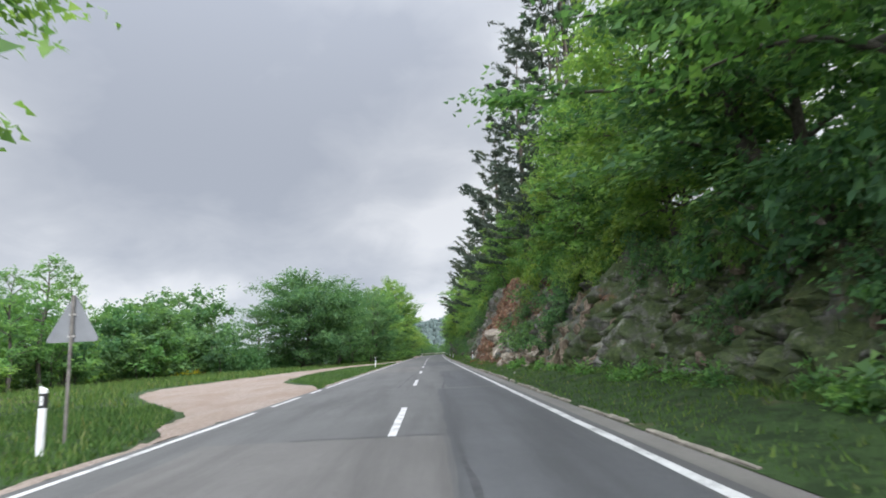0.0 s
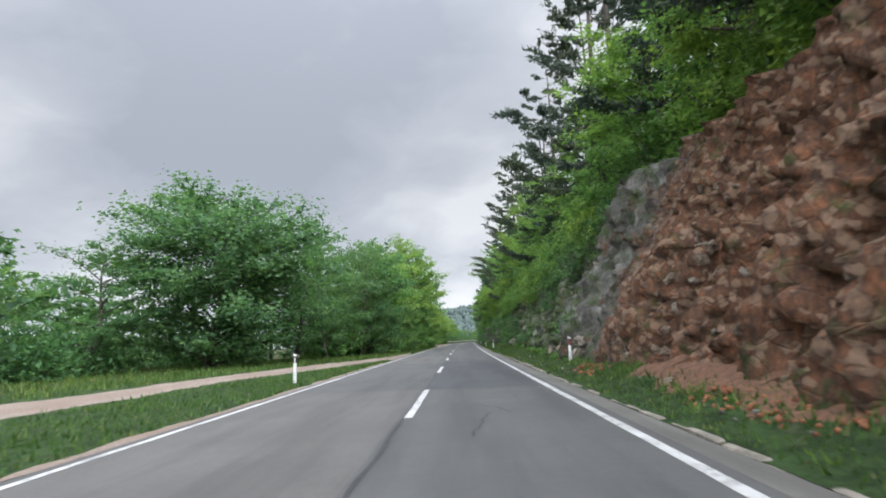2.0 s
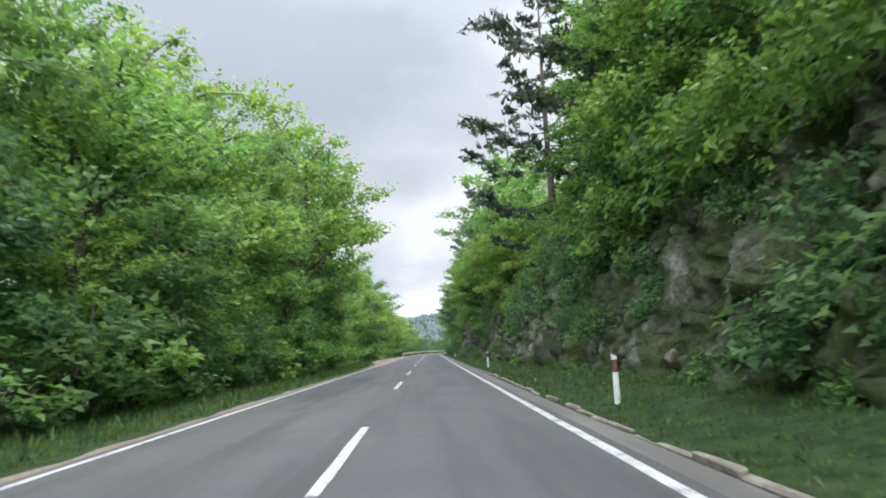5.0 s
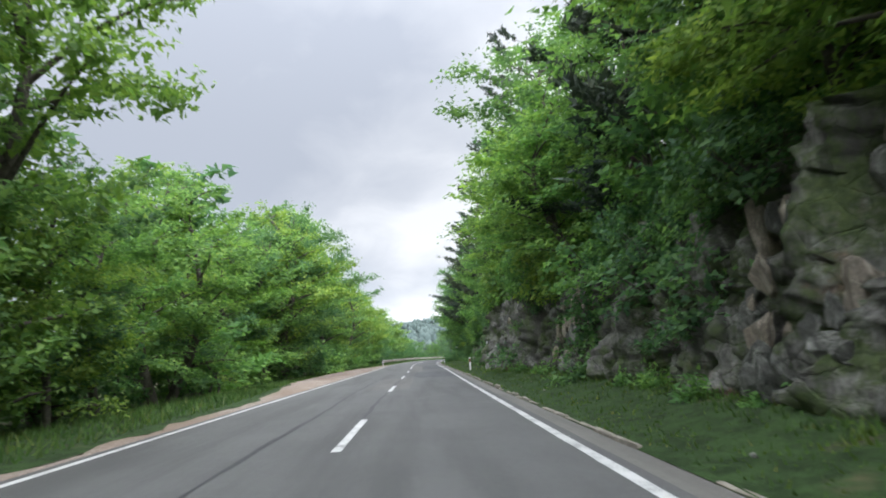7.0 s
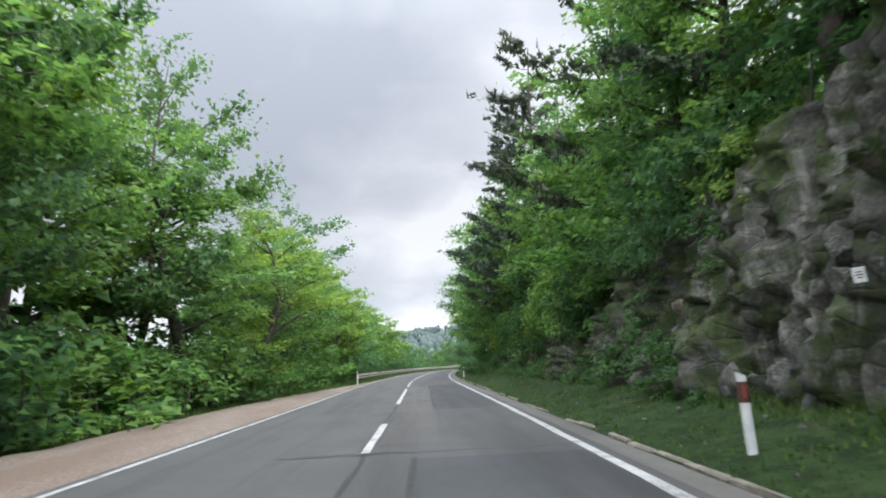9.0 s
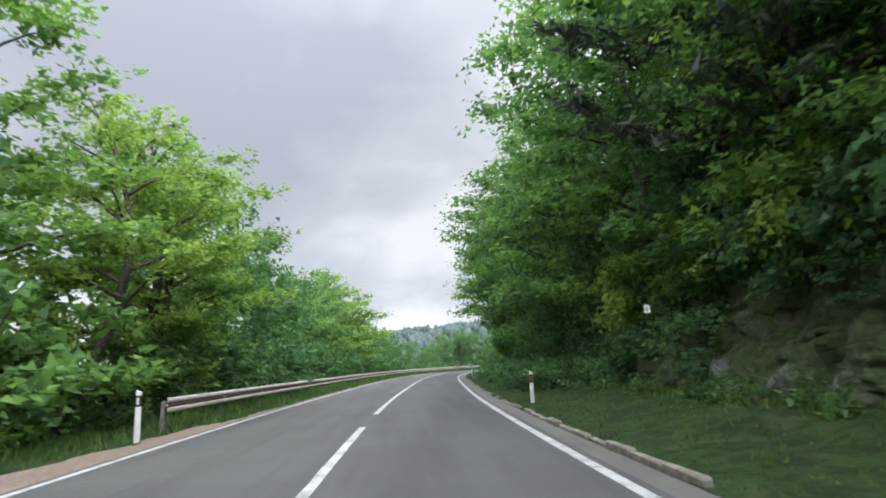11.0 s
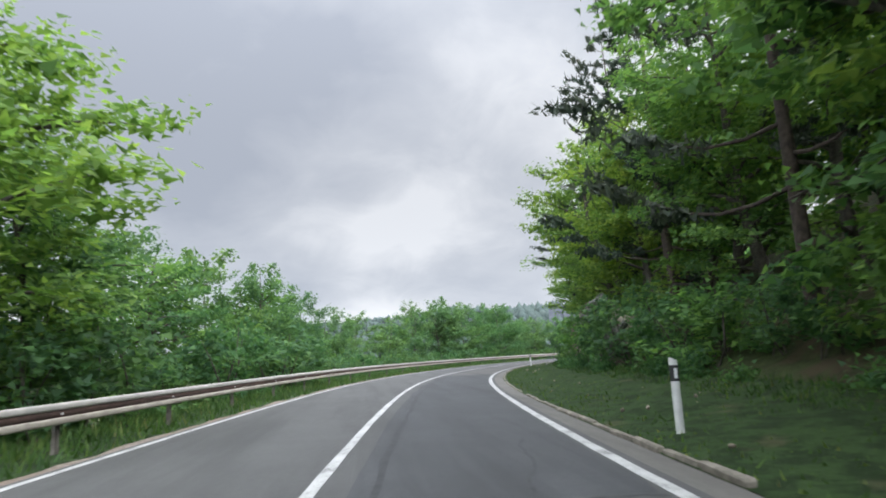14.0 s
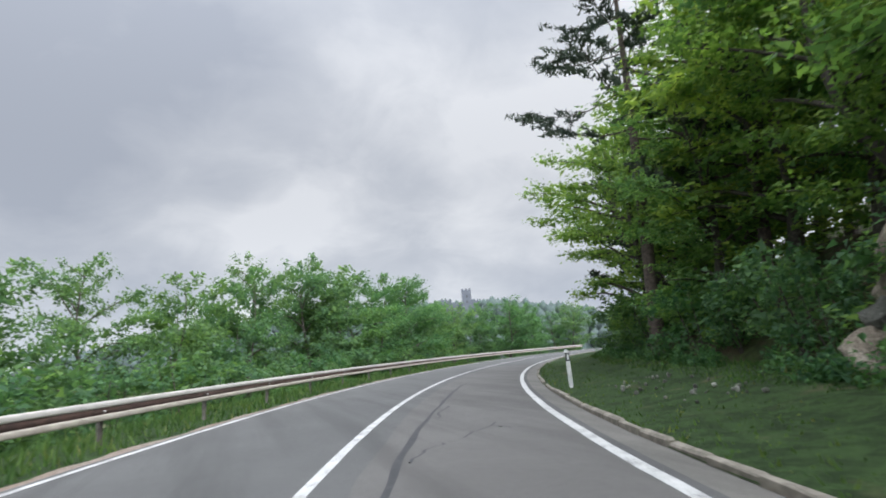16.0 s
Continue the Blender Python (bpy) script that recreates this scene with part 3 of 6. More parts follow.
# cross cracks where patches end
for n, (s0, l0, l1) in enumerate([(-3.9, -1.3, 1.1), (7.9, 1.3, 3.3), (26.3, 1.6, 3.3), (42.4, 0.2, 3.3), (105.2, -3.2, -1.5), (125.1, -2.1, -0.95), (173.7, -0.9, 0.4), (256.5, 0.8, 3.2), (118.2, -1.9, 0.0), (161.8, 0.8, 3.2), (173.6, -1.2, 3.2), (182.2, 1.3, 3.3), (202.6, 0.2, 1.4), (259.4, 0.6, 3.3), (250, -2.6, -0.4)]):
    l = np.linspace(l0, l1, 14)
    wob = np.random.default_rng(70 + n).normal(0, 0.05, 14)
    a, b = on_road(s0 + wob - 0.03, l, 0.0038), on_road(s0 + wob + 0.03, l, 0.0038)
    tagged(mesh_object("road_seam", np.stack([a, b], 1).reshape(-1, 3), grid_faces(14, 2), M_SEAL), "dark joint across the asphalt", "road crack", kind="structure")


# ragged cracks
for n, (s0, l0, ds, dl) in enumerate([(1.2, -1.6, 1.6, 0.5), (2.6, -2.1, 1.4, 0.6), (3.4, -1.5, 1.2, -0.5), (4.4, -2.2, 1.0, 0.7), (34.5, 1.3, 2.6, 0.4), (37.0, 2.0, 1.5, -0.5), (66.0, 1.9, 3.0, 0.2), (126.5, -2.9, 0.3, 1.3), (298.2, 1.7, 1.5, 0.5), (299.4, 2.2, -0.6, 0.5), (301.0, 1.3, 2.2, 0.2), (296.5, 1.0, 1.4, 0.4), (258.0, 2.0, 5.0, 0.6)]):
    k = np.linspace(0, 1, 16)
    wob = np.random.default_rng(90 + n).normal(0, 0.05, (2, 16)).cumsum(1) * 0.6
    a = on_road(s0 + ds * k + wob[0], l0 + dl * k + wob[1] - 0.02, 0.0042)
    b = on_road(s0 + ds * k + wob[0] + 0.02, l0 + dl * k + wob[1] + 0.025, 0.0042)
    tagged(mesh_object("road_crack", np.stack([a, b], 1).reshape(-1, 3), grid_faces(16, 2), M_SEAL), "ragged dark crack in the asphalt", "road crack", kind="structure")


# ---- kerb: low concrete stones, some sunken or missing ----
def kerb():
    root = tagged(new("kerb"), "low broken concrete kerb along the verge", "kerb", kind="structure")
    rng = np.random.default_rng(12)
    meshes = []
    for v in range(4):
        bm = bmesh.new()
        bmesh.ops.create_cube(bm, size=1)
        bmesh.ops.scale(bm, vec=(0.10, 0.94, 0.22), verts=bm.verts)
        bmesh.ops.bevel(bm, geom=bm.edges[:], offset=0.02, segments=1, affect="EDGES")
        for vert in bm.verts:
            vert.co += Vector(rng.normal(0, 0.008, 3))
        me = bpy.data.meshes.new("kerb_stone")
        bm.to_mesh(me)
        bm.free()
        me.materials.append(M_CONCRETE)
        meshes.append(me)
    far_v, far_f = [], []
    for s in np.arange(-30.0, 400.0, 1.0):
        if rng.random() < (0.14 if s < 250 else 0.04):
            continue
        drop = -0.075 + rng.normal(0, 0.02 if s < 250 else 0.008) + 0.035 * math.sin(s * 0.13)
        x, y, z = on_road(s, 4.10 + rng.normal(0, 0.012), drop)
        m = pose(x, y, z, 0, rng.normal(0, 2.0), turn_at(s) + rng.normal(0, 0.8))
        me = meshes[int(rng.integers(4))]
        if -10 < s < 315:
            ob = new("kerb_stone", me)
            ob.parent = root
            ob.matrix_basis = m
        else:
            o = len(far_v)
            far_v += [tuple(m @ v.co) for v in me.vertices]
            far_f += [[o + i for i in p.vertices] for p in me.polygons]
    me = bpy.data.meshes.new("far_kerb")
    me.from_pydata(far_v, [], far_f)
    me.materials.append(M_CONCRETE)
    ob = new("far_kerb", me)
    ob.parent = root
    tagged(ob, kind="stuff")


kerb()


# ---- fallen earth along the foot of the red cut ----
def scree_z(s, l):
    ends = smooth(28, 31, s) * smooth(43, 40, s)
    heap = smooth(5.0, 5.9, l) * (0.16 + fine_noise(s, l, 1.3, 0.16, 8.0)) + fine_noise(s, l, 5.0, 0.05, 9.0)
    return right_verge_z(s, l) - 0.06 + ends * (0.065 * smooth(4.95, 5.1, l + 0.3 * np.sin(s * 1.7)) + heap)


strip("earth_scree", 28, 43, 0.12, list(np.linspace(4.85, 6.3, 22)), scree_z, M_SCREE, "crumbled orange-brown earth at the foot of the cut", "scree", jitter=0.14, seed=31)


# ---- the rock cut ----
def cells(u, v, size_u, size_v, seed, drift=0.35):
    """Cell pattern over u, v: a random value for each cell, the distance to its edge and a tilt."""
    rng = np.random.default_rng(seed)
    jit, val, tu, tv = (rng.random((256, 256)) for _ in range(4))
    jit2 = rng.random((256, 256))
    a, b = u / size_u, v / size_v + drift * u / size_u
    ia, ib = np.floor(a).astype(int), np.floor(b).astype(int)
    best = np.full(u.shape, 9.0)
    second = np.full(u.shape, 9.0)
    out, slope = np.zeros(u.shape), np.zeros(u.shape)
    for da in (-1, 0, 1):
        for db in (-1, 0, 1):
            ca, cb = (ia + da) % 256, (ib + db) % 256
            pa, pb = ia + da + jit[ca, cb], ib + db + jit2[ca, cb]
            d = np.hypot(a - pa, b - pb)
            near = d < best
            second = np.where(near, best, np.minimum(second, d))
            out = np.where(near, val[ca, cb], out)
            slope = np.where(near, (a - pa) * (tu[ca, cb] - 0.5) * 2 + (b - pb) * (tv[ca, cb] - 0.5) * 2, slope)
            best = np.where(near, d, best)
    return out, second - best, slope


def rock_face():
    step = 0.15
    s = np.arange(-40, 234, step)
    rows_up, rows_back = 58, 10
    t = np.concatenate([np.linspace(-0.08, 1, rows_up), 1 + np.linspace(0.04, 1, rows_back)])
    sg, tg = np.meshgrid(s, t, indexing="ij")
    top, foot = cut_height(sg), cut_foot(sg)
    lump = fine_noise(sg[:, :1] * np.ones((1, 1)), 0 * sg[:, :1], 0.13, 1.0, 7.0)
    top = top * (1 + 0.12 * lump) + fine_noise(sg[:, :1], 0 * sg[:, :1], 0.55, 0.45, 9.0)
    up = np.clip(tg, -0.1, 1) * top + 0.05
    lean = np.interp(sg, LEAN_S, LEAN)
    l = foot + lean * up + np.maximum(0, tg - 1) * 5.5
    z = up + np.maximum(0, tg - 1) * 1.0
    w = np.where(tg <= 1, 1.0, np.clip(1.25 - (tg - 1) * 1.2, 0.2, 1))
    # the joints wander, so that no two blocks are alike
    du = fine_noise(sg, up, 0.7, 0.55, 11.0) + fine_noise(sg, up, 2.2, 0.25, 12.0)
    dv = fine_noise(sg, up, 0.7, 0.75, 13.0) + fine_noise(sg, up, 2.2, 0.30, 14.0)
    # past the red earth the joints stand upright
    tall = np.interp(sg, [22, 32, 46, 54], [1.0, 0.55, 0.55, 0.42])
    up_c, dv = up * tall, dv * tall
    big, big_edge, big_tilt = cells(sg + du, up_c + dv, 1.5, 3.3, 3, 0.2)
    mid, mid_edge, mid_tilt = cells(sg + 0.45 * up_c + du, up_c + dv, 0.6, 1.3, 5, 0.5)
    small, small_edge, small_tilt = cells(sg + du, up_c - 0.2 * sg + dv, 0.42, 0.40, 8, -0.2)
    rough = np.interp(sg, [-40, 10, 24, 50, 120, 160, 200, 232], [0.5, 0.85, 0.9, 0.8, 0.85, 0.9, 0.8, 0.4])
    push = (big - 0.5) * 0.8 + big_tilt * 0.75 + (mid - 0.5) * 0.42 + mid_tilt * 0.5 + (small - 0.5) * 0.3 + small_tilt * 0.3
    crack = -0.30 * np.exp(-big_edge / 0.09) - 0.10 * np.exp(-mid_edge / 0.10) - 0.06 * np.exp(-small_edge / 0.09)
    push = (push + crack) * rough * w
    big_wave = fine_noise(sg[:, ::4], up[:, ::4] * 0.5 + 40, 0.28, 0.6, 2.0)
    push += np.stack([np.interp(t, t[::4], row) for row in big_wave]) * w
    ridges = np.abs(fine_noise(sg, z * 0.8 + 17, 1.1, 1.0, 4.0)) * 0.16 + np.abs(fine_noise(sg, z + 31, 2.7, 1.0, 6.0)) * 0.14
    push -= ridges * rough * w
    # steep ribs that lean with the bedding
    rib = fine_noise(sg + np.interp(sg, [50, 70], [0.6, 0.15]) * up, up * 0.16 + 5, 0.9, 1.0, 21.0) + 0.5 * fine_noise(sg + 0.5 * up, up * 0.2 + 9, 2.1, 1.0, 22.0)
    push += np.interp(sg, [-40, 5, 15, 60, 90, 150, 200, 232], [0.2, 0.6, 1.25, 1.0, 1.25, 1.2, 0.9, 0.2]) * (0.45 - np.abs(rib)) * w
    foot_fade = smooth(-0.05, 0.12, tg) * 0.8 + 0.2
    l = l - push * foot_fade
    z = z + ((mid - 0.5) * 0.18 + (big - 0.5) * 0.12) * w * tall * (tg > 0.05)
    grain = fine_noise(sg, z + 3 * l, 5.5, 0.07, 41.0) + fine_noise(sg, z + 3 * l, 2.6, 0.12, 42.0)
    l = l - grain * w * foot_fade
    p = on_road(sg, l, z)
    ob = mesh_object("rock_face", p.reshape(-1, 3), grid_faces(len(s), len(t)), M_ROCK)
    earth = np.interp(sg, [-40, 12, 20, 30, 34, 44, 47.5, 60, 100, 138, 146, 160, 232], [0.30, 0.34, 0.38, 0.5, 0.72, 0.66, 0.34, 0.25, 0.22, 0.26, 0.3, 0.24, 0.3]) + 0.10 * (0.5 - mid) + np.where(tg < 0.1, 0.08, 0)
    moss = np.interp(sg, [-40, 10, 26, 40, 58, 90, 125, 160, 190, 232], [0.62, 0.46, 0.36, 0.28, 0.46, 0.5, 0.44, 0.38, 0.46, 0.6]) + 0.35 * smooth(0.9, 1.3, tg) + 0.16 * smooth(0.12, 0.0, tg)
    for name, val in (("earth", earth), ("moss", moss)):
        a = ob.data.attributes.new(name, "FLOAT", "POINT")
        a.data.foreach_set("value", val.astype(np.float32).ravel())
    return tagged(ob, "rough limestone road cut with red earth and moss", "rock face", kind="structure"), s, l[:, :rows_up], z[:, :rows_up]


cliff, CLIFF_S, CLIFF_L, CLIFF_Z = rock_face()


def block_mesh(seed, flatness=1.0, stone=M_BOULDER):
    """An angular block of limestone: a ball cut by random planes."""
    rng = np.random.default_rng(seed)
    bm = bmesh.new()
    bmesh.ops.create_icosphere(bm, subdivisions=3, radius=1.0)
    planes = [(Vector(rng.normal(0, 1, 3)).normalized(), rng.uniform(0.42, 0.78)) for _ in range(12)]
    for v in bm.verts:
        for n, d in planes:
            over = v.co.dot(n) - d
            if over > 0:
                v.co -= n * over
        v.co *= 1 + 0.16 * noise.noise(v.co * 2.3 + Vector((seed, 0, 0))) + 0.08 * noise.noise(v.co * 5.0) + 0.05 * noise.noise(v.co * 11.0)
        v.co.z *= flatness
    me = bpy.data.meshes.new("rock_block")
    bm.to_mesh(me)
    bm.free()
    me.materials.append(stone)
    return me


BLOCKS = [block_mesh(200 + k, (1.0, 0.8, 1.2)[k % 3]) for k in range(9)]
PALE = [block_mesh(300 + k, (1.0, 0.8, 1.3)[k % 3], M_PALE) for k in range(6)]
TAN = [block_mesh(400 + k, (1.0, 0.8, 1.2)[k % 3], M_TAN) for k in range(6)]


def blocks_on_cut(s0, s1, count, size, up_to, seed):
    rng = np.random.default_rng(seed)
    for _ in range(count):
        s = rng.uniform(s0, s1)
        up = rng.uniform(0, 1) ** 1.4 * up_to
        r = size * rng.uniform(0.5, 1.5)
        lean = float(np.interp(s, LEAN_S, LEAN))
        l = float(cut_foot(s)) + lean * up + (0.15 if s < 62 else 0.32) * r + rng.normal(0, 0.2)
        x, y, z = on_road(s, l, up + 0.2)
        kind = PALE if rng.random() < (0.7 if 50 < s < 62 else 0.3 if s < 62 else 0.08) else TAN if s < 62 else BLOCKS
        ob = new("rock_block", kind[int(rng.integers(len(kind)))])
        ob.parent = cliff
        ob.matrix_basis = pose(x, y, z, *rng.uniform(0, 360, 3)) @ Matrix.Diagonal((r * rng.uniform(0.8, 1.3), r * rng.uniform(0.7, 1.1), r, 1))


blocks_on_cut(18, 34, 40, 0.27, 3.2, 31)
blocks_on_cut(33, 46, 150, 0.13, 6.0, 32)
blocks_on_cut(50, 60, 34, 0.26, 1.3, 33)
blocks_on_cut(50, 70, 110, 0.16, 5.0, 41)
blocks_on_cut(-12, 20, 50, 0.2, 3.0, 42)
blocks_on_cut(70, 132, 90, 0.24, 3.2, 34)
blocks_on_cut(122, 134, 34, 0.32, 2.8, 39)
blocks_on_cut(137, 150, 40, 0.26, 3.0, 35)
blocks_on_cut(150, 160, 14, 0.4, 5.5, 36)
blocks_on_cut(159, 169, 40, 0.2, 3.6, 37)
blocks_on_cut(169, 215, 36, 0.3, 3.0, 38)


def rockfall_net(s0, s1):
    """Wire netting hung over the cut: upright and level wires that follow the rock, and a rope along each edge."""
    i = np.where((CLIFF_S >= s0) & (CLIFF_S <= s1))[0]
    l, z = CLIFF_L[i].copy(), CLIFF_Z[i].copy()
    for _ in range(5):
        q = np.pad(l, 1, mode="edge")
        l = np.minimum(l, (q[:-2, 1:-1] + q[2:, 1:-1] + q[1:-1, :-2] + q[1:-1, 2:]) / 4)
    l = l - 0.05
    s = np.repeat(CLIFF_S[i][:, None], l.shape[1], 1)
    path = on_road(s, l, z)
    root = tagged(new("rockfall_net"), "grey wire rockfall netting hung over the rock cut", "safety net")

    def wire(name, line, r):
        v, f = tube(line, r, r, 3)
        mesh_object(name, v, f, M_POST_STEEL, root)

    low = 5
    for k in range(len(path)):
        wire("wire", path[k, low:], 0.0045)
    for k in range(low, path.shape[1], 2):
        wire("wire", path[:, k], 0.0045)
    wire("edge_rope", path[0, low:], 0.014)
    wire("edge_rope", path[-1, low:], 0.014)
    wire("top_rope", path[:, -1], 0.014)


rockfall_net(43.5, 56.0)

# the pale block that stands out of the cut, and a low outcrop in front of it
for s, l, z, r, k in ((26.4, 5.7, 1.05, 0.75, 1), (27.3, 5.9, 0.85, 0.7, 4), (26.6, 5.7, 0.3, 0.5, 2), (24.3, 5.5, 0.3, 0.55, 6), (23.4, 5.45, 0.2, 0.5, 3), (23.9, 5.7, 0.65, 0.42, 8), (30.9, 6.1, 2.1, 0.85, 5), (29.6, 6.1, 1.95, 0.72, 6), (31.4, 6.0, 1.1, 0.6, 7), (31.6, 5.9, 0.4, 0.45, 1), (28.3, 6.3, 2.0, 0.5, 2), (163.4, 5.5, 0.35, 0.4, 0), (162.2, 5.5, 0.3, 0.4, 2), (164.8, 5.6, 0.35, 0.36, 4), (163.0, 5.6, 1.1, 0.45, 8), (165.8, 5.8, 1.0, 0.45, 1)):
    x, y, _ = on_road(s, l)
    ob = new("rock_block", PALE[k % 6] if s < 100 else BLOCKS[k])
    ob.parent = cliff
    ob.matrix_basis = pose(x, y, z, 20 * k, 35 * k, 50 * k) @ Matrix.Diagonal((r, r * 0.9, r * 1.1, 1))


# tall fluted pillars where the cut steps out towards the road
rng = np.random.default_rng(77)
for s0, s1, count, tall, out in ((132.2, 136.8, 44, 3.9, 0.05), (159.5, 163.5, 26, 4.2, 0.0), (169.8, 173.5, 16, 5.5, -0.1), (66.5, 69.5, 9, 3.6, 0.0), (147.6, 151.4, 26, 4.0, 0.5), (11.6, 14.6, 34, 3.6, 0.55), (17.0, 24.5, 46, 1.3, 0.5), (52.5, 58.0, 40, 1.1, 0.25)):
    for _ in range(count):
        s = rng.uniform(s0, s1)
        up = rng.uniform(0.3, tall)
        r = rng.uniform(0.3, 0.55)
        l = float(cut_foot(s)) + float(np.interp(s, LEAN_S, LEAN)) * up - out + rng.normal(0.0, 0.12)
        x, y, z = on_road(s, l, up)
        kind = PALE if rng.random() < (0.6 if tall < 2 else 0.55 if 130 < s < 152 else 0.0) else TAN if s < 62 else BLOCKS
        r *= 0.52 if tall < 2 else 0.65 if s < 16 else 0.66
        ob = new("rock_block", kind[int(rng.integers(len(kind)))])
        ob.parent = cliff
        loose = tall < 2
        tilt = 60 if loose else 10
        high = rng.uniform(0.8, 1.3) if loose else rng.uniform(1.25, 1.9)
        ob.matrix_basis = pose(x, y, z, rng.normal(0, tilt), rng.normal(0, tilt), rng.uniform(0, 360)) @ Matrix.Diagonal((r, r * rng.uniform(0.6, 1.0), r * high, 1))


def rubble(name, s0, s1, l0, l1, count, size, material, label, seed):
    """Small fallen stones, too many to count, in one mesh."""
    rng = np.random.default_rng(seed)
    base = np.array([v.co for v in ROCKLET.verts])
    faces = np.array([[v.index for v in f.verts] for f in ROCKLET.faces])
    vs, fs = [], []
    for n in range(count):
        s, l = rng.uniform(s0, s1), rng.uniform(l0, l1)
        r = size * rng.uniform(0.4, 1.4)
        sh = base * r * rng.uniform(0.6, 1.2, 3) + rng.normal(0, 0.12 * r, base.shape)
        vs.append(sh + on_road(s, l, 0.1 + r * 0.3 + 0.25 * (l - l0) / (l1 - l0 + 1e-6)))
        fs.append(faces + n * len(base))
    ob = mesh_object(name, np.concatenate(vs), np.concatenate(fs), material)
    tagged(ob, label, "rubble", kind="stuff")


ROCKLET = bmesh.new()
bmesh.ops.create_icosphere(ROCKLET, subdivisions=1, radius=1.0)
ROCKLET.verts.index_update()
rubble("fallen_rubble", 43.0, 46.2, 4.75, 5.35, 70, 0.045, M_RUBBLE, "orange-brown fallen stones at the foot of the cut", 51)
rubble("fallen_rubble", 32.6, 36.5, 4.75, 5.35, 70, 0.045, M_RUBBLE, "orange-brown fallen stones at the foot of the cut", 55)
rubble("loose_stones", 10, 60, 4.3, 5.8, 50, 0.05, M_BOULDER, "loose pale stones on the verge", 52)
rubble("loose_stones", 100, 200, 4.4, 6.4, 40, 0.045, M_BOULDER, "loose pale stones on the verge", 53)
rubble("loose_stones", 255, 300, 4.6, 7.5, 30, 0.04, M_PALE, "loose pale stones in the grass", 54)
rubble("loose_stones", 299, 305, 5.3, 6.9, 45, 0.045, M_BOULDER, "patch of loose pale stones in the verge", 56)


# ---- plants ----
def leaf_blades(centres, along, normal, length, width):
    """Pointed leaves, one face each."""
    along = along / np.linalg.norm(along, axis=1, keepdims=True)
    side = np.cross(along, normal)
    side /= np.linalg.norm(side, axis=1, keepdims=True) + 1e-9
    a = centres - along * length[:, None] * 0.42
    v = np.stack([a - side * width[:, None] * 0.5, a + side * width[:, None] * 0.5, centres + along * length[:, None] * 0.58], 1).reshape(-1, 3)
    return v, np.arange(len(v)).reshape(-1, 3)


def joined(pieces):
    """One mesh of all pieces, each grown onto the first by a sliver of bark."""
    vs, fs, o = [], [], 0
    first = pieces[0][0]
    for n, (v, f) in enumerate(pieces):
        vs.append(v)
        fs.append(f + o)
        if n:
            i = int(((first - v[0]) ** 2).sum(1).argmin())
            fs.append(np.array([[o, o + 1, i, i - 1 if i else i + 1]]))
        o += len(v)
    return np.concatenate(vs), np.concatenate(fs)


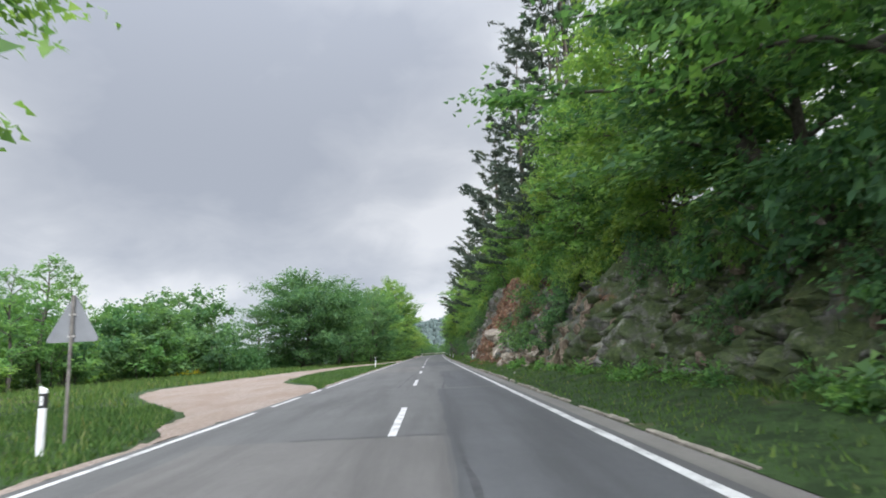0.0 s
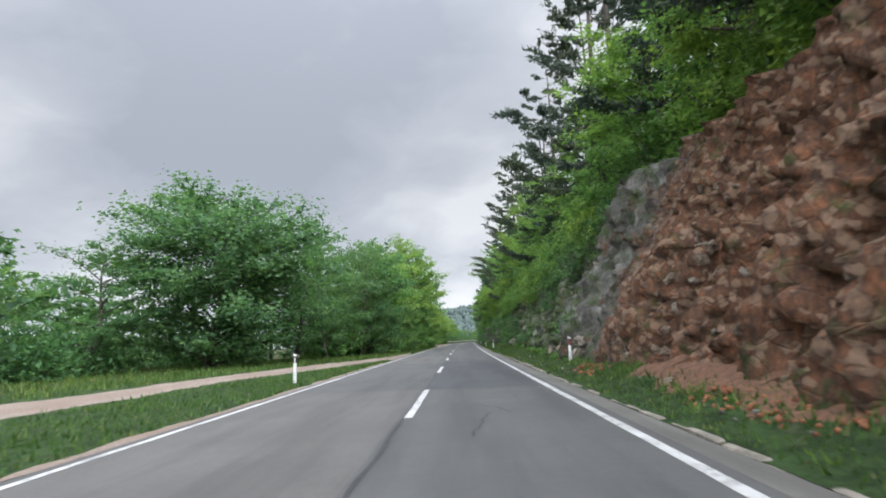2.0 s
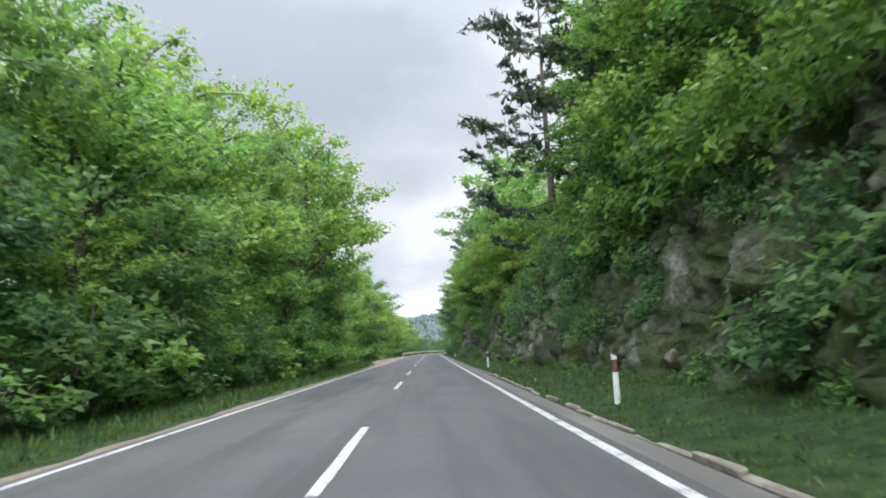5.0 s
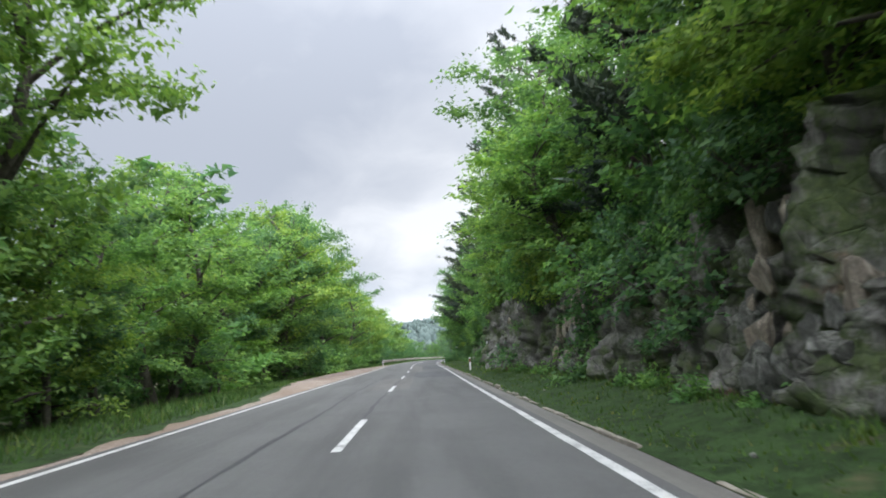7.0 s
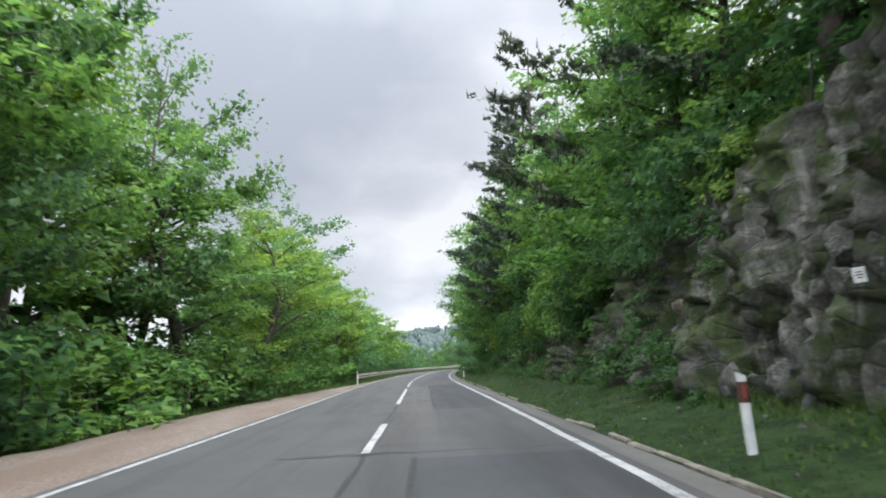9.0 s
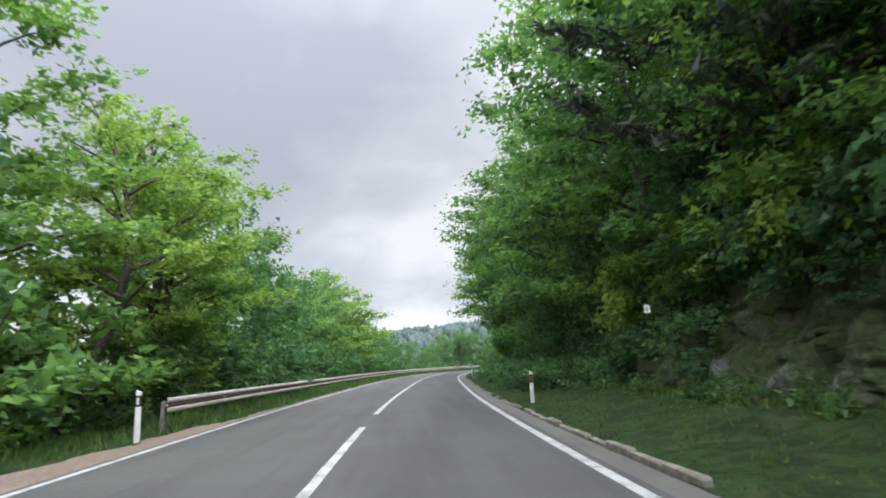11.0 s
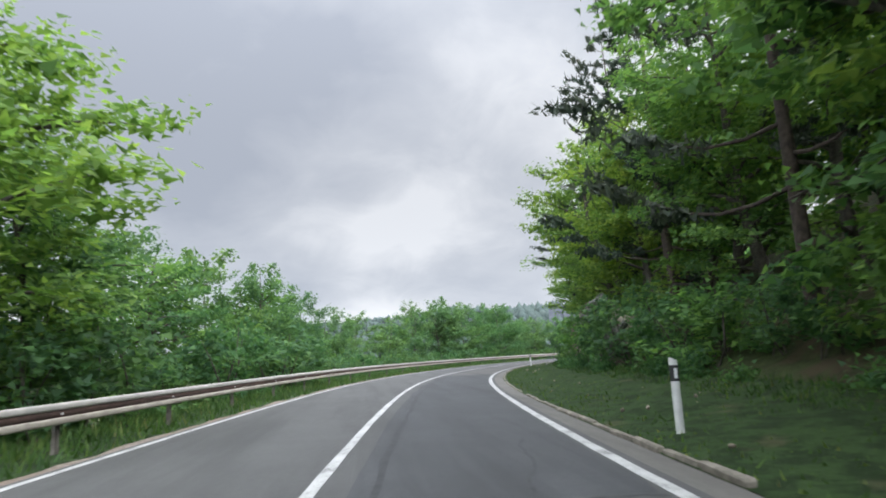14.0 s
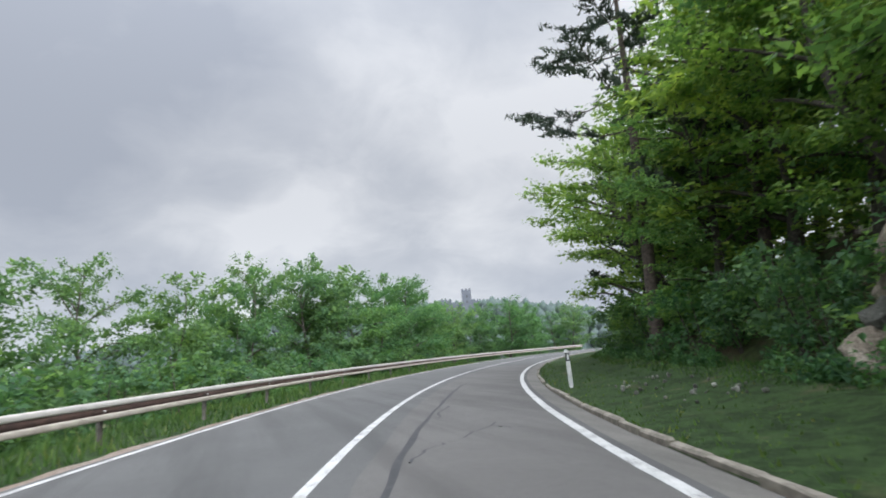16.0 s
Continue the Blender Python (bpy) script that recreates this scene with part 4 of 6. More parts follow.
def broadleaf(kind, seed, height, radius, bare, limbs, leaves, leaf, mat, label, category="tree", stems=1, droop=0.0, flatness=0.16, fill=0.34):
    """A leafy tree or shrub: stems, limbs, twigs, and leaves in level sprays along the twigs."""
    rng = np.random.default_rng(seed)
    wood, c_at, c_along = [], [], []
    twigs = []
    for st in range(stems):
        base = np.array([0, 0, 0.0]) + (rng.normal(0, 0.12 * radius, 3) * [1, 1, 0] if stems > 1 else 0)
        tip = base * 1.0 + [rng.normal(0, 0.10 * radius), rng.normal(0, 0.10 * radius), height * (0.93 if st == 0 else rng.uniform(0.6, 0.9))]
        if stems > 1:
            tip[:2] += rng.normal(0, 0.4 * radius, 2)
        u = np.linspace(0, 1, 9)[:, None]
        bend = np.sin(u * np.pi) * rng.normal(0, 0.05 * height, 3) * [1, 1, 0] + np.sin(u * 2 * np.pi) * rng.normal(0, 0.02 * height, 3) * [1, 1, 0]
        stem = base + (tip - base) * u + bend
        r0 = (0.018 if stems == 1 else 0.010) * height + 0.015
        wood.append(tube(np.vstack([base - [0, 0, 0.4], stem]), r0 * 1.15, 0.012, 7 if stems == 1 else 4))
        count = max(3, int(limbs / stems))
        for n in range(count):
            f = (n + rng.uniform(0.1, 0.9)) / count
            h = bare + (0.98 - bare) * f
            start = np.array([np.interp(h, u[:, 0], stem[:, k]) for k in range(3)])
            rel = (h - bare) / (1 - bare)
            env = (np.sin(np.pi * (0.16 + 0.80 * rel ** 0.85)) ** 0.75) * rng.uniform(0.62, 1.18)
            reach = radius * max(0.18, env)
            az = n * 2.39996 + rng.normal(0, 0.35)
            rise = reach * rng.uniform(0.12, 0.55) * (0.6 + rel)
            end = start + [math.cos(az) * reach, math.sin(az) * reach, rise - droop * reach]
            w = np.linspace(0, 1, 6)[:, None]
            limb = start + (end - start) * w + np.sin(w * np.pi) * [0, 0, 0.10 * reach] + np.sin(w * np.pi) * rng.normal(0, 0.05 * reach, 3)
            if stems == 1 and n % 2 == 0:
                wood.append(tube(limb, r0 * (0.42 - 0.25 * rel) + 0.008, 0.006, 4))
            for q in range(max(5, int(reach * 3.6))):
                g = rng.uniform(0.22, 1.0)
                at = np.array([np.interp(g, w[:, 0], limb[:, k]) for k in range(3)])
                a2 = az + rng.choice([-1, 1]) * rng.uniform(0.3, 1.25)
                ln = reach * rng.uniform(0.16, 0.36) * (1.15 - 0.5 * g) + 0.22
                to = at + [math.cos(a2) * ln, math.sin(a2) * ln, ln * rng.uniform(-0.22, 0.42)]
                twigs.append((at, to, ln))
    total = sum(t[2] for t in twigs)
    per = leaves / total
    for at, to, ln in twigs:
        k = rng.poisson(per * ln) + 1
        g = rng.uniform(0.05, 1.12, k)[:, None]
        d = to - at
        side = np.array([-d[1], d[0], 0]) / (np.linalg.norm(d[:2]) + 1e-6)
        spread = 0.16 + 0.22 * ln
        c_at.append(at + d * g + side * np.clip(rng.normal(0, 1, k), -1.7, 1.7)[:, None] * spread * 0.8 + np.clip(rng.normal(0, 1, (k, 3)), -1.6, 1.6) * [0.05, 0.05, flatness])
        c_along.append(d / ln + side * rng.normal(0, 0.9, k)[:, None] + rng.normal(0, 0.35, (k, 3)) - [0, 0, 0.25])
    c_at, c_along = np.concatenate(c_at), np.concatenate(c_along)
    # larger sprays fill the inside of the crown
    k = int(leaves * fill)
    pick = rng.choice(len(twigs), k, p=np.array([t[2] for t in twigs]) / total)
    g = rng.uniform(-0.35, 0.5, k)[:, None]
    a_at = np.array([t[0] for t in twigs])[pick]
    a_to = np.array([t[1] for t in twigs])[pick]
    c_at = np.concatenate([c_at, a_at + (a_to - a_at) * g + rng.normal(0, 1, (k, 3)) * [0.1, 0.1, 0.12]])
    c_along = np.concatenate([c_along, (a_to - a_at) + rng.normal(0, 0.4, (k, 3))])
    out = c_at * [1, 1, 0]
    out = out / (np.linalg.norm(out, axis=1, keepdims=True) + 0.3)
    nrm = rng.normal(0, 0.5, c_at.shape) + [0, 0, 0.75] + out * 0.7
    size = leaf * rng.uniform(0.65, 1.3, len(c_at))
    size[-k:] *= 1.4
    lv, lf = leaf_blades(c_at, c_along, nrm, size, size * 0.66)
    wv, wf = joined(wood)
    root = tagged(new(kind), label, category)
    mesh_object("trunk" if stems == 1 else "woody_stem", wv, wf, M_BARK, root, smooth=True)
    mesh_object("crown", lv, lf, mat, root)
    return root


def pine(kind, seed, height, radius, bare, tufts, label, dense=1.0):
    """A pine with whorls of level boughs that carry tufts of needles."""
    rng = np.random.default_rng(seed)
    u = np.linspace(0, 1, 10)[:, None]
    stem = u * [0, 0, height] + np.sin(u * 3) * rng.normal(0, 0.012 * height, 3) * [1, 1, 0]
    wood = [tube(np.vstack([[0, 0, -0.4], stem]), 0.014 * height + 0.03, 0.02, 8)]
    at, along = [], []
    boughs = int((1 - bare) * height * 2.7)
    for n in range(boughs):
        f = (n + rng.uniform(0, 1)) / boughs
        h = bare + (1 - bare) * f
        start = np.array([np.interp(h, u[:, 0], stem[:, k]) for k in range(3)])
        reach = radius * (1.06 - f) ** 0.5 * rng.uniform(0.4, 1.2) + 0.25
        az = n * 2.39996 + rng.normal(0, 0.4)
        end = start + [math.cos(az) * reach, math.sin(az) * reach, reach * rng.uniform(-0.12, 0.30)]
        w = np.linspace(0, 1, 6)[:, None]
        bough = start + (end - start) * w + w ** 2 * [0, 0, 0.16 * reach] - np.sin(w * np.pi) * [0, 0, 0.10 * reach]
        wood.append(tube(bough, 0.035 * (1.1 - f) + 0.012, 0.006, 5))
        for q in range(max(4, int(reach * tufts))):
            g = 1.04 - 0.72 * rng.random() ** 1.4
            p = np.array([np.interp(g, w[:, 0], bough[:, k]) for k in range(3)])
            a2 = az + rng.choice([-1, 1]) * rng.uniform(0.1, 1.1)
            ln = rng.uniform(0.12, 0.30) * reach + 0.12
            e = p + [math.cos(a2) * ln, math.sin(a2) * ln, rng.uniform(0.0, 0.25) * ln]
            k = int(18 * dense)
            at.append(p + (e - p) * rng.uniform(0.25, 1.1, k)[:, None] + rng.normal(0, 1, (k, 3)) * [0.06, 0.06, 0.035])
            along.append((e - p) / ln * 0.7 + rng.normal(0, 0.75, (k, 3)) + [0, 0, 0.35])
    at, along = np.concatenate(at), np.concatenate(along)
    size = rng.uniform(0.20, 0.38, len(at))
    lv, lf = leaf_blades(at, along, rng.normal(0, 1, at.shape), size, size * 0.31)
    wv, wf = joined(wood)
    root = tagged(new(kind), label, "tree")
    mesh_object("trunk", wv, wf, M_BARK_PINE, root, smooth=True)
    mesh_object("crown", lv, lf, M_NEEDLE, root)
    return root


# one of each kind, built at unit pose; the first use moves it to its place, the others are copies
STOCK = {}
UNIT = {}


def stock(key, maker, *args, **kw):
    STOCK[key] = [maker, args, kw, None]
    UNIT[key] = (args[2], args[3])


stock("beech_a", broadleaf, "beech_tree", 1, 13.0, 4.2, 0.06, 42, 7000, 0.205, M_LEAF, "tall beech tree in fresh green leaf at the forest edge")
stock("beech_b", broadleaf, "beech_tree", 2, 15.0, 3.8, 0.10, 44, 7000, 0.205, M_LEAF, "slender beech tree in fresh green leaf at the forest edge")
stock("beech_c", broadleaf, "beech_tree", 3, 11.0, 4.4, 0.04, 42, 7000, 0.205, M_LEAF_DARK, "leafy dark green tree with boughs down to the ground")
stock("beech_y", broadleaf, "beech_tree", 14, 13.5, 4.0, 0.08, 44, 7000, 0.205, M_LEAF_BRIGHT, "tall beech tree in bright yellow-green leaf")
stock("beech_near", broadleaf, "beech_tree", 15, 15.0, 4.4, 0.06, 52, 9400, 0.19, M_LEAF_SHADED, "tall dark green beech tree on the bank", fill=0.5)
stock("round", broadleaf, "broad_tree", 4, 12.0, 6.4, 0.01, 150, 26000, 0.25, M_LEAF_DARK, "broad round-crowned dark green tree in the meadow", fill=0.5, flatness=0.4)
stock("bright", broadleaf, "young_beech", 5, 7.5, 3.2, 0.03, 36, 6400, 0.16, M_LEAF_BRIGHT, "young bright green beech leaning out over the cut")
stock("bright_b", broadleaf, "young_beech", 6, 9.0, 3.0, 0.05, 36, 6400, 0.16, M_LEAF, "young green beech above the rock cut")
stock("thin", broadleaf, "thin_tree", 7, 9.0, 2.4, 0.16, 30, 2600, 0.2, M_LEAF, "thinly leaved young tree with sky showing through", fill=0.12)
stock("far", broadleaf, "forest_tree", 12, 12.0, 4.4, 0.05, 12, 1000, 0.58, M_LEAF_DARK, "dark green tree deeper in the forest", fill=0.2)
stock("bush", broadleaf, "bush", 8, 2.6, 1.5, 0.02, 22, 720, 0.212, M_LEAF, "dense green roadside bush", "bush", stems=3)
stock("bush_b", broadleaf, "shrub", 9, 2.2, 1.5, 0.02, 24, 860, 0.18, M_LEAF_BRIGHT, "bright green leafy shrub on the rock", "shrub", stems=4)
stock("bush_c", broadleaf, "dark_bush", 10, 2.8, 1.7, 0.02, 22, 720, 0.212, M_LEAF_DARK, "dark green leafy bush", "bush", stems=3)
stock("hedge_tree", broadleaf, "field_tree", 11, 6.5, 2.7, 0.04, 36, 4600, 0.175, M_LEAF_DARK, "small leafy tree behind the guard rail", stems=2)
stock("meadow_tree", broadleaf, "meadow_tree", 13, 7.0, 3.4, 0.02, 40, 3400, 0.29, M_LEAF_DARK, "leafy green tree at the edge of the meadow", stems=2, fill=0.5, flatness=0.35)
stock("pine_a", pine, "pine_tree", 21, 15.0, 3.2, 0.10, 6.5, "tall dark pine above the rock cut")
stock("pine_b", pine, "pine_tree", 22, 13.0, 3.6, 0.15, 5.5, "dark pine with open level boughs above the rock cut")
stock("pine_c", pine, "pine_tree", 23, 19.0, 3.8, 0.46, 5.5, "tall pine with a bare lower trunk and level boughs")
stock("creeper", broadleaf, "creeper", 31, 1.2, 1.0, 0.02, 18, 480, 0.14, M_LEAF_DARK, "low green plants growing from the rock", "plant", stems=4, droop=0.5)


def plant(key, s, l, height=None, radius=None, spin=0.0, z=None, lean=0.0, group=""):
    """Sets one plant of a kind at s, l with the given height and crown radius."""
    maker, args, kw, made = STOCK[key]
    h0, r0 = UNIT[key]
    height, radius = height or h0, radius or r0
    if z is None:
        z = float(land(np.float64(s), np.float64(l)))
        z = max(z, float(cut_top(np.float64(s), np.float64(l))))
        if -15 < l < cut_foot(s) + 1.0:
            z = 0.25 if l > 0 else float(left_fall(np.float64(s), np.float64(l))) - 0.03
    x, y, _ = on_road(s, l)
    m = pose(x, y, z - 0.05, 0, lean, turn_at(s)) @ pose(0, 0, 0, 0, 0, spin) @ Matrix.Diagonal((radius / r0, radius / r0, height / h0, 1))
    if made is None:
        ob = maker(*args, **kw)
        ob.matrix_basis = m
        STOCK[key][3] = (ob, (radius / r0, height / h0))
    else:
        src, (fr, fh) = made
        ob = copy_thing(src, m @ Matrix.Diagonal((1 / fr, 1 / fr, 1 / fh, 1)))
    if group:
        tagged(ob, group=group)
    return ob


def row(keys, s0, s1, gap, l0, l1, h0, h1, seed, wide=0.32, z=None, lean=0.0, group="", spread=None):
    """A loose row of plants along the road."""
    rng = random.Random(seed)
    s = s0 + rng.uniform(0, gap * 0.5)
    while s < s1:
        key = rng.choice(keys)
        h = rng.uniform(h0, h1)
        plant(key, s, rng.uniform(l0, l1), h, h * wide * rng.uniform(0.85, 1.2), rng.uniform(0, 360), z, lean * rng.uniform(0.6, 1.3), group)
        s += gap * rng.uniform(0.7, 1.3)


# the tree line on the left: height of its outline over the road, six metres left of the middle
LINE_S = [84, 98, 112, 120, 126, 132, 136, 138, 140, 148, 152, 157, 162, 167, 171, 175, 182, 188, 192, 195, 199, 205, 211, 218, 224, 230, 234, 238, 241, 247, 253, 256, 260, 265, 268, 271, 275, 281, 286, 290, 292, 300, 307, 313, 320, 328, 334]
LINE_H = [9.3, 10.6, 12.2, 13.6, 16.0, 18.0, 17.0, 11.0, 6.8, 7.4, 8.6, 6.4, 8.0, 9.6, 11.2, 12.0, 12.2, 11.8, 11.0, 9.6, 9.0, 10.6, 11.2, 10.0, 10.0, 9.6, 8.2, 7.6, 6.4, 6.8, 6.7, 6.6, 8.4, 9.4, 7.6, 6.0, 5.2, 5.3, 5.6, 5.3, 4.3, 4.3, 4.1, 4.3, 4.8, 5.8, 7.0]


def edge_row(keys, s0, s1, gap, l0, l1, seed, wide=0.3, low=0.94, high=1.08, group="forest edge trees"):
    """A row along the left whose tops follow the tree line."""
    rng = random.Random(seed)
    s = s0 + rng.uniform(0, gap * 0.5)
    while s < s1:
        l = rng.uniform(l0, l1)
        top = 1.3 + (float(np.interp(s, LINE_S, LINE_H)) - 1.3) * (0.4 - l) / 8.0 * rng.uniform(low, high)
        h = top - float(left_fall(np.float64(s), np.float64(l)))
        plant(rng.choice(keys), s, l, h, min(h * wide, 4.6) * rng.uniform(0.88, 1.18), rng.uniform(0, 360), group=group)
        s += gap * rng.uniform(0.75, 1.25)


BEECH = ["beech_a", "beech_b", "beech_c"]

# left, along the meadow: bushes and small trees far back, the broad tree, then the forest edge
row(["meadow_tree", "beech_c"], -10, 66, 4.8, -33, -27, 5.0, 7.6, 101, 0.5, group="meadow trees")
row(["bush", "bush_c"], -6, 64, 2.8, -27, -24.5, 2.6, 4.2, 102, 0.66, group="meadow bushes")
row(["far"], -10, 110, 5.5, -44, -34, 8, 10, 103, 0.45, group="meadow trees")
plant("beech_a", -4.3, -11.2, 20.5, 4.8, 20)
plant("thin", 27.5, -25.2, 9.6, 2.4, 40)
plant("thin", 31.5, -26.0, 9.0, 2.0, 140)
plant("thin", 23.5, -24.6, 8.0, 2.0, 250)
plant("meadow_tree", 42, -25.0, 7.6, 4.2, 10)
plant("meadow_tree", 53, -24.0, 9.6, 4.4, 60)
row(["bush_c", "bush"], 80, 96, 2.6, -14.0, -10.5, 3.2, 4.4, 140, 0.62, group="forest edge bushes")
plant("round", 67, -16.2, 12.6, 7.0, 0)
plant("beech_c", 61.5, -21.5, 8.6, 4.0, 80)
plant("beech_c", 77, -13.0, 13.0, 4.2, 30)
plant("beech_c", 82.5, -11.5, 12.0, 3.9, 200)
edge_row(["beech_c", "beech_b", "beech_c"], 87, 98, 4.2, -11.2, -9.2, 104)
edge_row(["beech_a", "beech_y", "beech_b"], 98.5, 112, 3.8, -11.0, -9.2, 205)
edge_row(BEECH + ["beech_y"] * 2, 112, 136, 2.7, -10.2, -7.8, 105, 0.25)
plant("beech_c", 131.0, -7.6, 18.4, 3.7, 50, group="forest edge trees")
plant("beech_b", 135.8, -9.2, 17.0, 3.1, 210, group="forest edge trees")
plant("beech_y", 138.6, -9.0, 16.5, 3.4, 120, group="forest edge trees")
plant("bright_b", 139.6, -7.7, 8.6, 2.6, 60, group="forest edge trees")
plant("bright", 142.2, -8.0, 6.4, 2.4, 10, group="forest edge trees")
plant("beech_b", 151.5, -8.9, 10.4, 2.7, 75, group="forest edge trees")
edge_row(BEECH + ["beech_y"], 143, 167, 3.2, -10.2, -8.4, 183, 0.36)
edge_row(BEECH + ["beech_y"] * 2, 167, 194, 3.3, -11.0, -8.8, 107, 0.30)
edge_row(BEECH + ["beech_y"] * 2, 195, 233, 3.4, -10.2, -8.0, 108, 0.29)
row(["far"], 112, 136, 4.6, -14.2, -12.4, 14, 16, 187, 0.26, group="forest trees")
row(["far"], 162, 192, 3.6, -15.0, -12.6, 14, 16.5, 188, 0.30, group="forest trees")
row(["far"], 86, 232, 6.5, -18.5, -14.0, 11, 14, 109, 0.36, group="forest trees")
row(["bush", "bush_c", "bush"], 90, 137, 3.2, -7.9, -6.7, 2.2, 3.6, 110, 0.6, group="forest edge bushes")
row(["bush", "bush_c", "bush"], 138, 172, 2.6, -9.8, -8.6, 2.2, 3.4, 200, 0.6, group="forest edge bushes")
row(["bush", "bush_c", "bush"], 173, 216, 3.2, -8.6, -7.6, 2.2, 3.6, 201, 0.6, group="forest edge bushes")
row(["hedge_tree", "bright_b", "bright"], 97, 136, 3.6, -8.2, -7.2, 4.4, 7.0, 111, 0.38, group="forest edge bushes")

# left, behind the guard rail
edge_row(["hedge_tree", "beech_a", "hedge_tree"], 235, 257, 2.6, -11.0, -8.6, 112, 0.30, 1.06, 1.22, group="trees behind the guard rail")
edge_row(["beech_a", "beech_y", "beech_b"], 257, 271, 2.4, -11.5, -9.4, 117, 0.32, 1.02, 1.16, group="trees behind the guard rail")
edge_row(["hedge_tree", "beech_c", "thin"], 272, 292, 2.5, -12.5, -10.0, 113, 0.36, group="trees behind the guard rail")
edge_row(["hedge_tree", "hedge_tree", "beech_c"], 293, 334, 4.0, -14.0, -11.5, 118, 0.32, 0.78, 0.98, group="trees behind the guard rail")
row(["hedge_tree", "beech_c"], 330, 410, 4.2, -14.5, -10.0, 9.4, 11.0, 114, 0.36, group="trees behind the guard rail")
row(["bush_c"], 218, 290, 3.0, -8.6, -6.6, 2.4, 3.4, 115, 0.58, group="bushes behind the guard rail")
row(["bush_c"], 290, 350, 2.6, -10.5, -8.2, 2.2, 3.0, 190, 0.6, group="bushes behind the guard rail")
row(["far"], 225, 420, 9.0, -28, -20, 6.5, 8, 116, 0.42, group="trees behind the guard rail")

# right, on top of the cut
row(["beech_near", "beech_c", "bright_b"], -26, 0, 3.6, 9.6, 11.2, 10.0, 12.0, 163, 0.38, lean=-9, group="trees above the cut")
row(["bright", "bright_b", "beech_c"], 0, 14, 3.4, 10.0, 11.4, 9.0, 12.0, 121, 0.36, lean=-9, group="trees above the cut")
row(["bush_b", "bush"], -20, -6, 2.6, 7.8, 8.8, 2.0, 3.0, 122, 0.6, group="bushes on the cut")
row(["bright", "bright_b"], 15, 60, 4.2, 10.6, 12.6, 7.0, 9.5, 123, 0.40, lean=-8, group="trees above the cut")
row(["bush_b", "bush"], 10, 62, 2.9, 9.8, 11.0, 2.2, 3.4, 124, 0.6, group="bushes on the cut")
for n, s in enumerate((25.5, 31.5, 37.5, 44, 50, 56.5, 63, 70, 78, 86, 95)):
    plant(("pine_a", "pine_b")[n % 2], s, 10.8 + 0.8 * math.sin(n * 2.1), 20.6 + 1.6 * math.sin(n * 1.3), 4.4, 70 * n, group="pines above the cut")
row(["far"], -26, 240, 7.0, 16, 24, 10, 14, 126, 0.36, group="trees above the cut")
row(["far"], 58, 216, 9.0, 13.5, 15.5, 8, 10, 138, 0.36, group="trees above the cut")
plant("pine_c", 20.6, 10.0, 22.0, 4.8, 15, group="pines above the cut")
row(["bright", "bright", "bright_b"], 103, 112, 3.0, 9.0, 9.8, 7.0, 9.0, 206, 0.40, lean=-9, group="trees above the cut")
row(["bright", "bright_b", "beech_a"], 118, 133, 3.6, 12.6, 14.0, 9.0, 11.5, 186, 0.36, lean=-3, group="trees above the cut")
row(["bright", "bright_b", "beech_a"], 60, 116, 4.4, 10.2, 12.4, 8.5, 11.5, 127, 0.36, lean=-6, group="trees above the cut")
row(["bush_b", "bush", "bush_c"], 62, 130, 3.0, 9.2, 10.8, 2.4, 3.6, 128, 0.6, group="bushes on the cut")
for n, s in enumerate((104, 111, 117, 123, 142, 148.5, 166, 175, 187, 203, 210)):
    plant(("pine_b", "pine_a")[n % 2], s, 11.2 if s == 117 else 9.6, 19.5 + 1.0 * math.sin(n), 4.3, 50 * n, group="pines above the cut")
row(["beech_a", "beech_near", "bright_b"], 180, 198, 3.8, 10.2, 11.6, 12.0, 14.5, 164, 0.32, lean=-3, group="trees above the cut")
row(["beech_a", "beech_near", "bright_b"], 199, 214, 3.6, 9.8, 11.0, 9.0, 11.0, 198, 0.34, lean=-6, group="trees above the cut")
plant("pine_b", 206.0, 9.4, 17.5, 4.2, 20, group="pines above the cut")
plant("pine_a", 213.0, 9.5, 17.0, 3.9, 110, group="pines above the cut")
row(["bright_b", "beech_a"], 136, 142, 3.0, 10.2, 11.0, 12.0, 14.0, 207, 0.32, lean=-4, group="trees above the cut")
row(["beech_a", "bright", "beech_c"], 143, 168, 4.2, 9.8, 11.6, 12.5, 15.5, 129, 0.34, lean=-4, group="trees above the cut")
row(["bright"], 130.5, 137, 2.2, 8.2, 8.8, 6.0, 7.4, 211, 0.42, lean=-12, group="trees above the cut")
row(["bright_b", "beech_a"], 169, 180, 4.0, 11.2, 12.4, 10.0, 12.5, 208, 0.32, lean=-2, group="trees above the cut")
row(["bright", "bright_b"], 150, 161, 3.6, 8.0, 9.0, 7.0, 9.0, 146, 0.4, lean=-12, group="trees above the cut")
row(["bright", "bright_b"], 164.5, 169.5, 2.6, 7.6, 8.6, 6.0, 7.5, 161, 0.44, lean=-14, group="trees above the cut")
row(["bush_b", "bush"], 164, 169.5, 1.6, 7.4, 8.2, 2.0, 2.8, 162, 0.6, lean=-14, group="trees above the cut")
row(["bush", "bush_c"], 130, 226, 3.0, 8.6, 10.0, 2.4, 3.6, 130, 0.6, group="bushes on the cut")
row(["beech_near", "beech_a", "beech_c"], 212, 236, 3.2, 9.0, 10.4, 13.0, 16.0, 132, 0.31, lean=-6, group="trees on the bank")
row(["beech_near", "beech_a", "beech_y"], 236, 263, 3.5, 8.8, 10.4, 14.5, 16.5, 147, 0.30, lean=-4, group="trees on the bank")
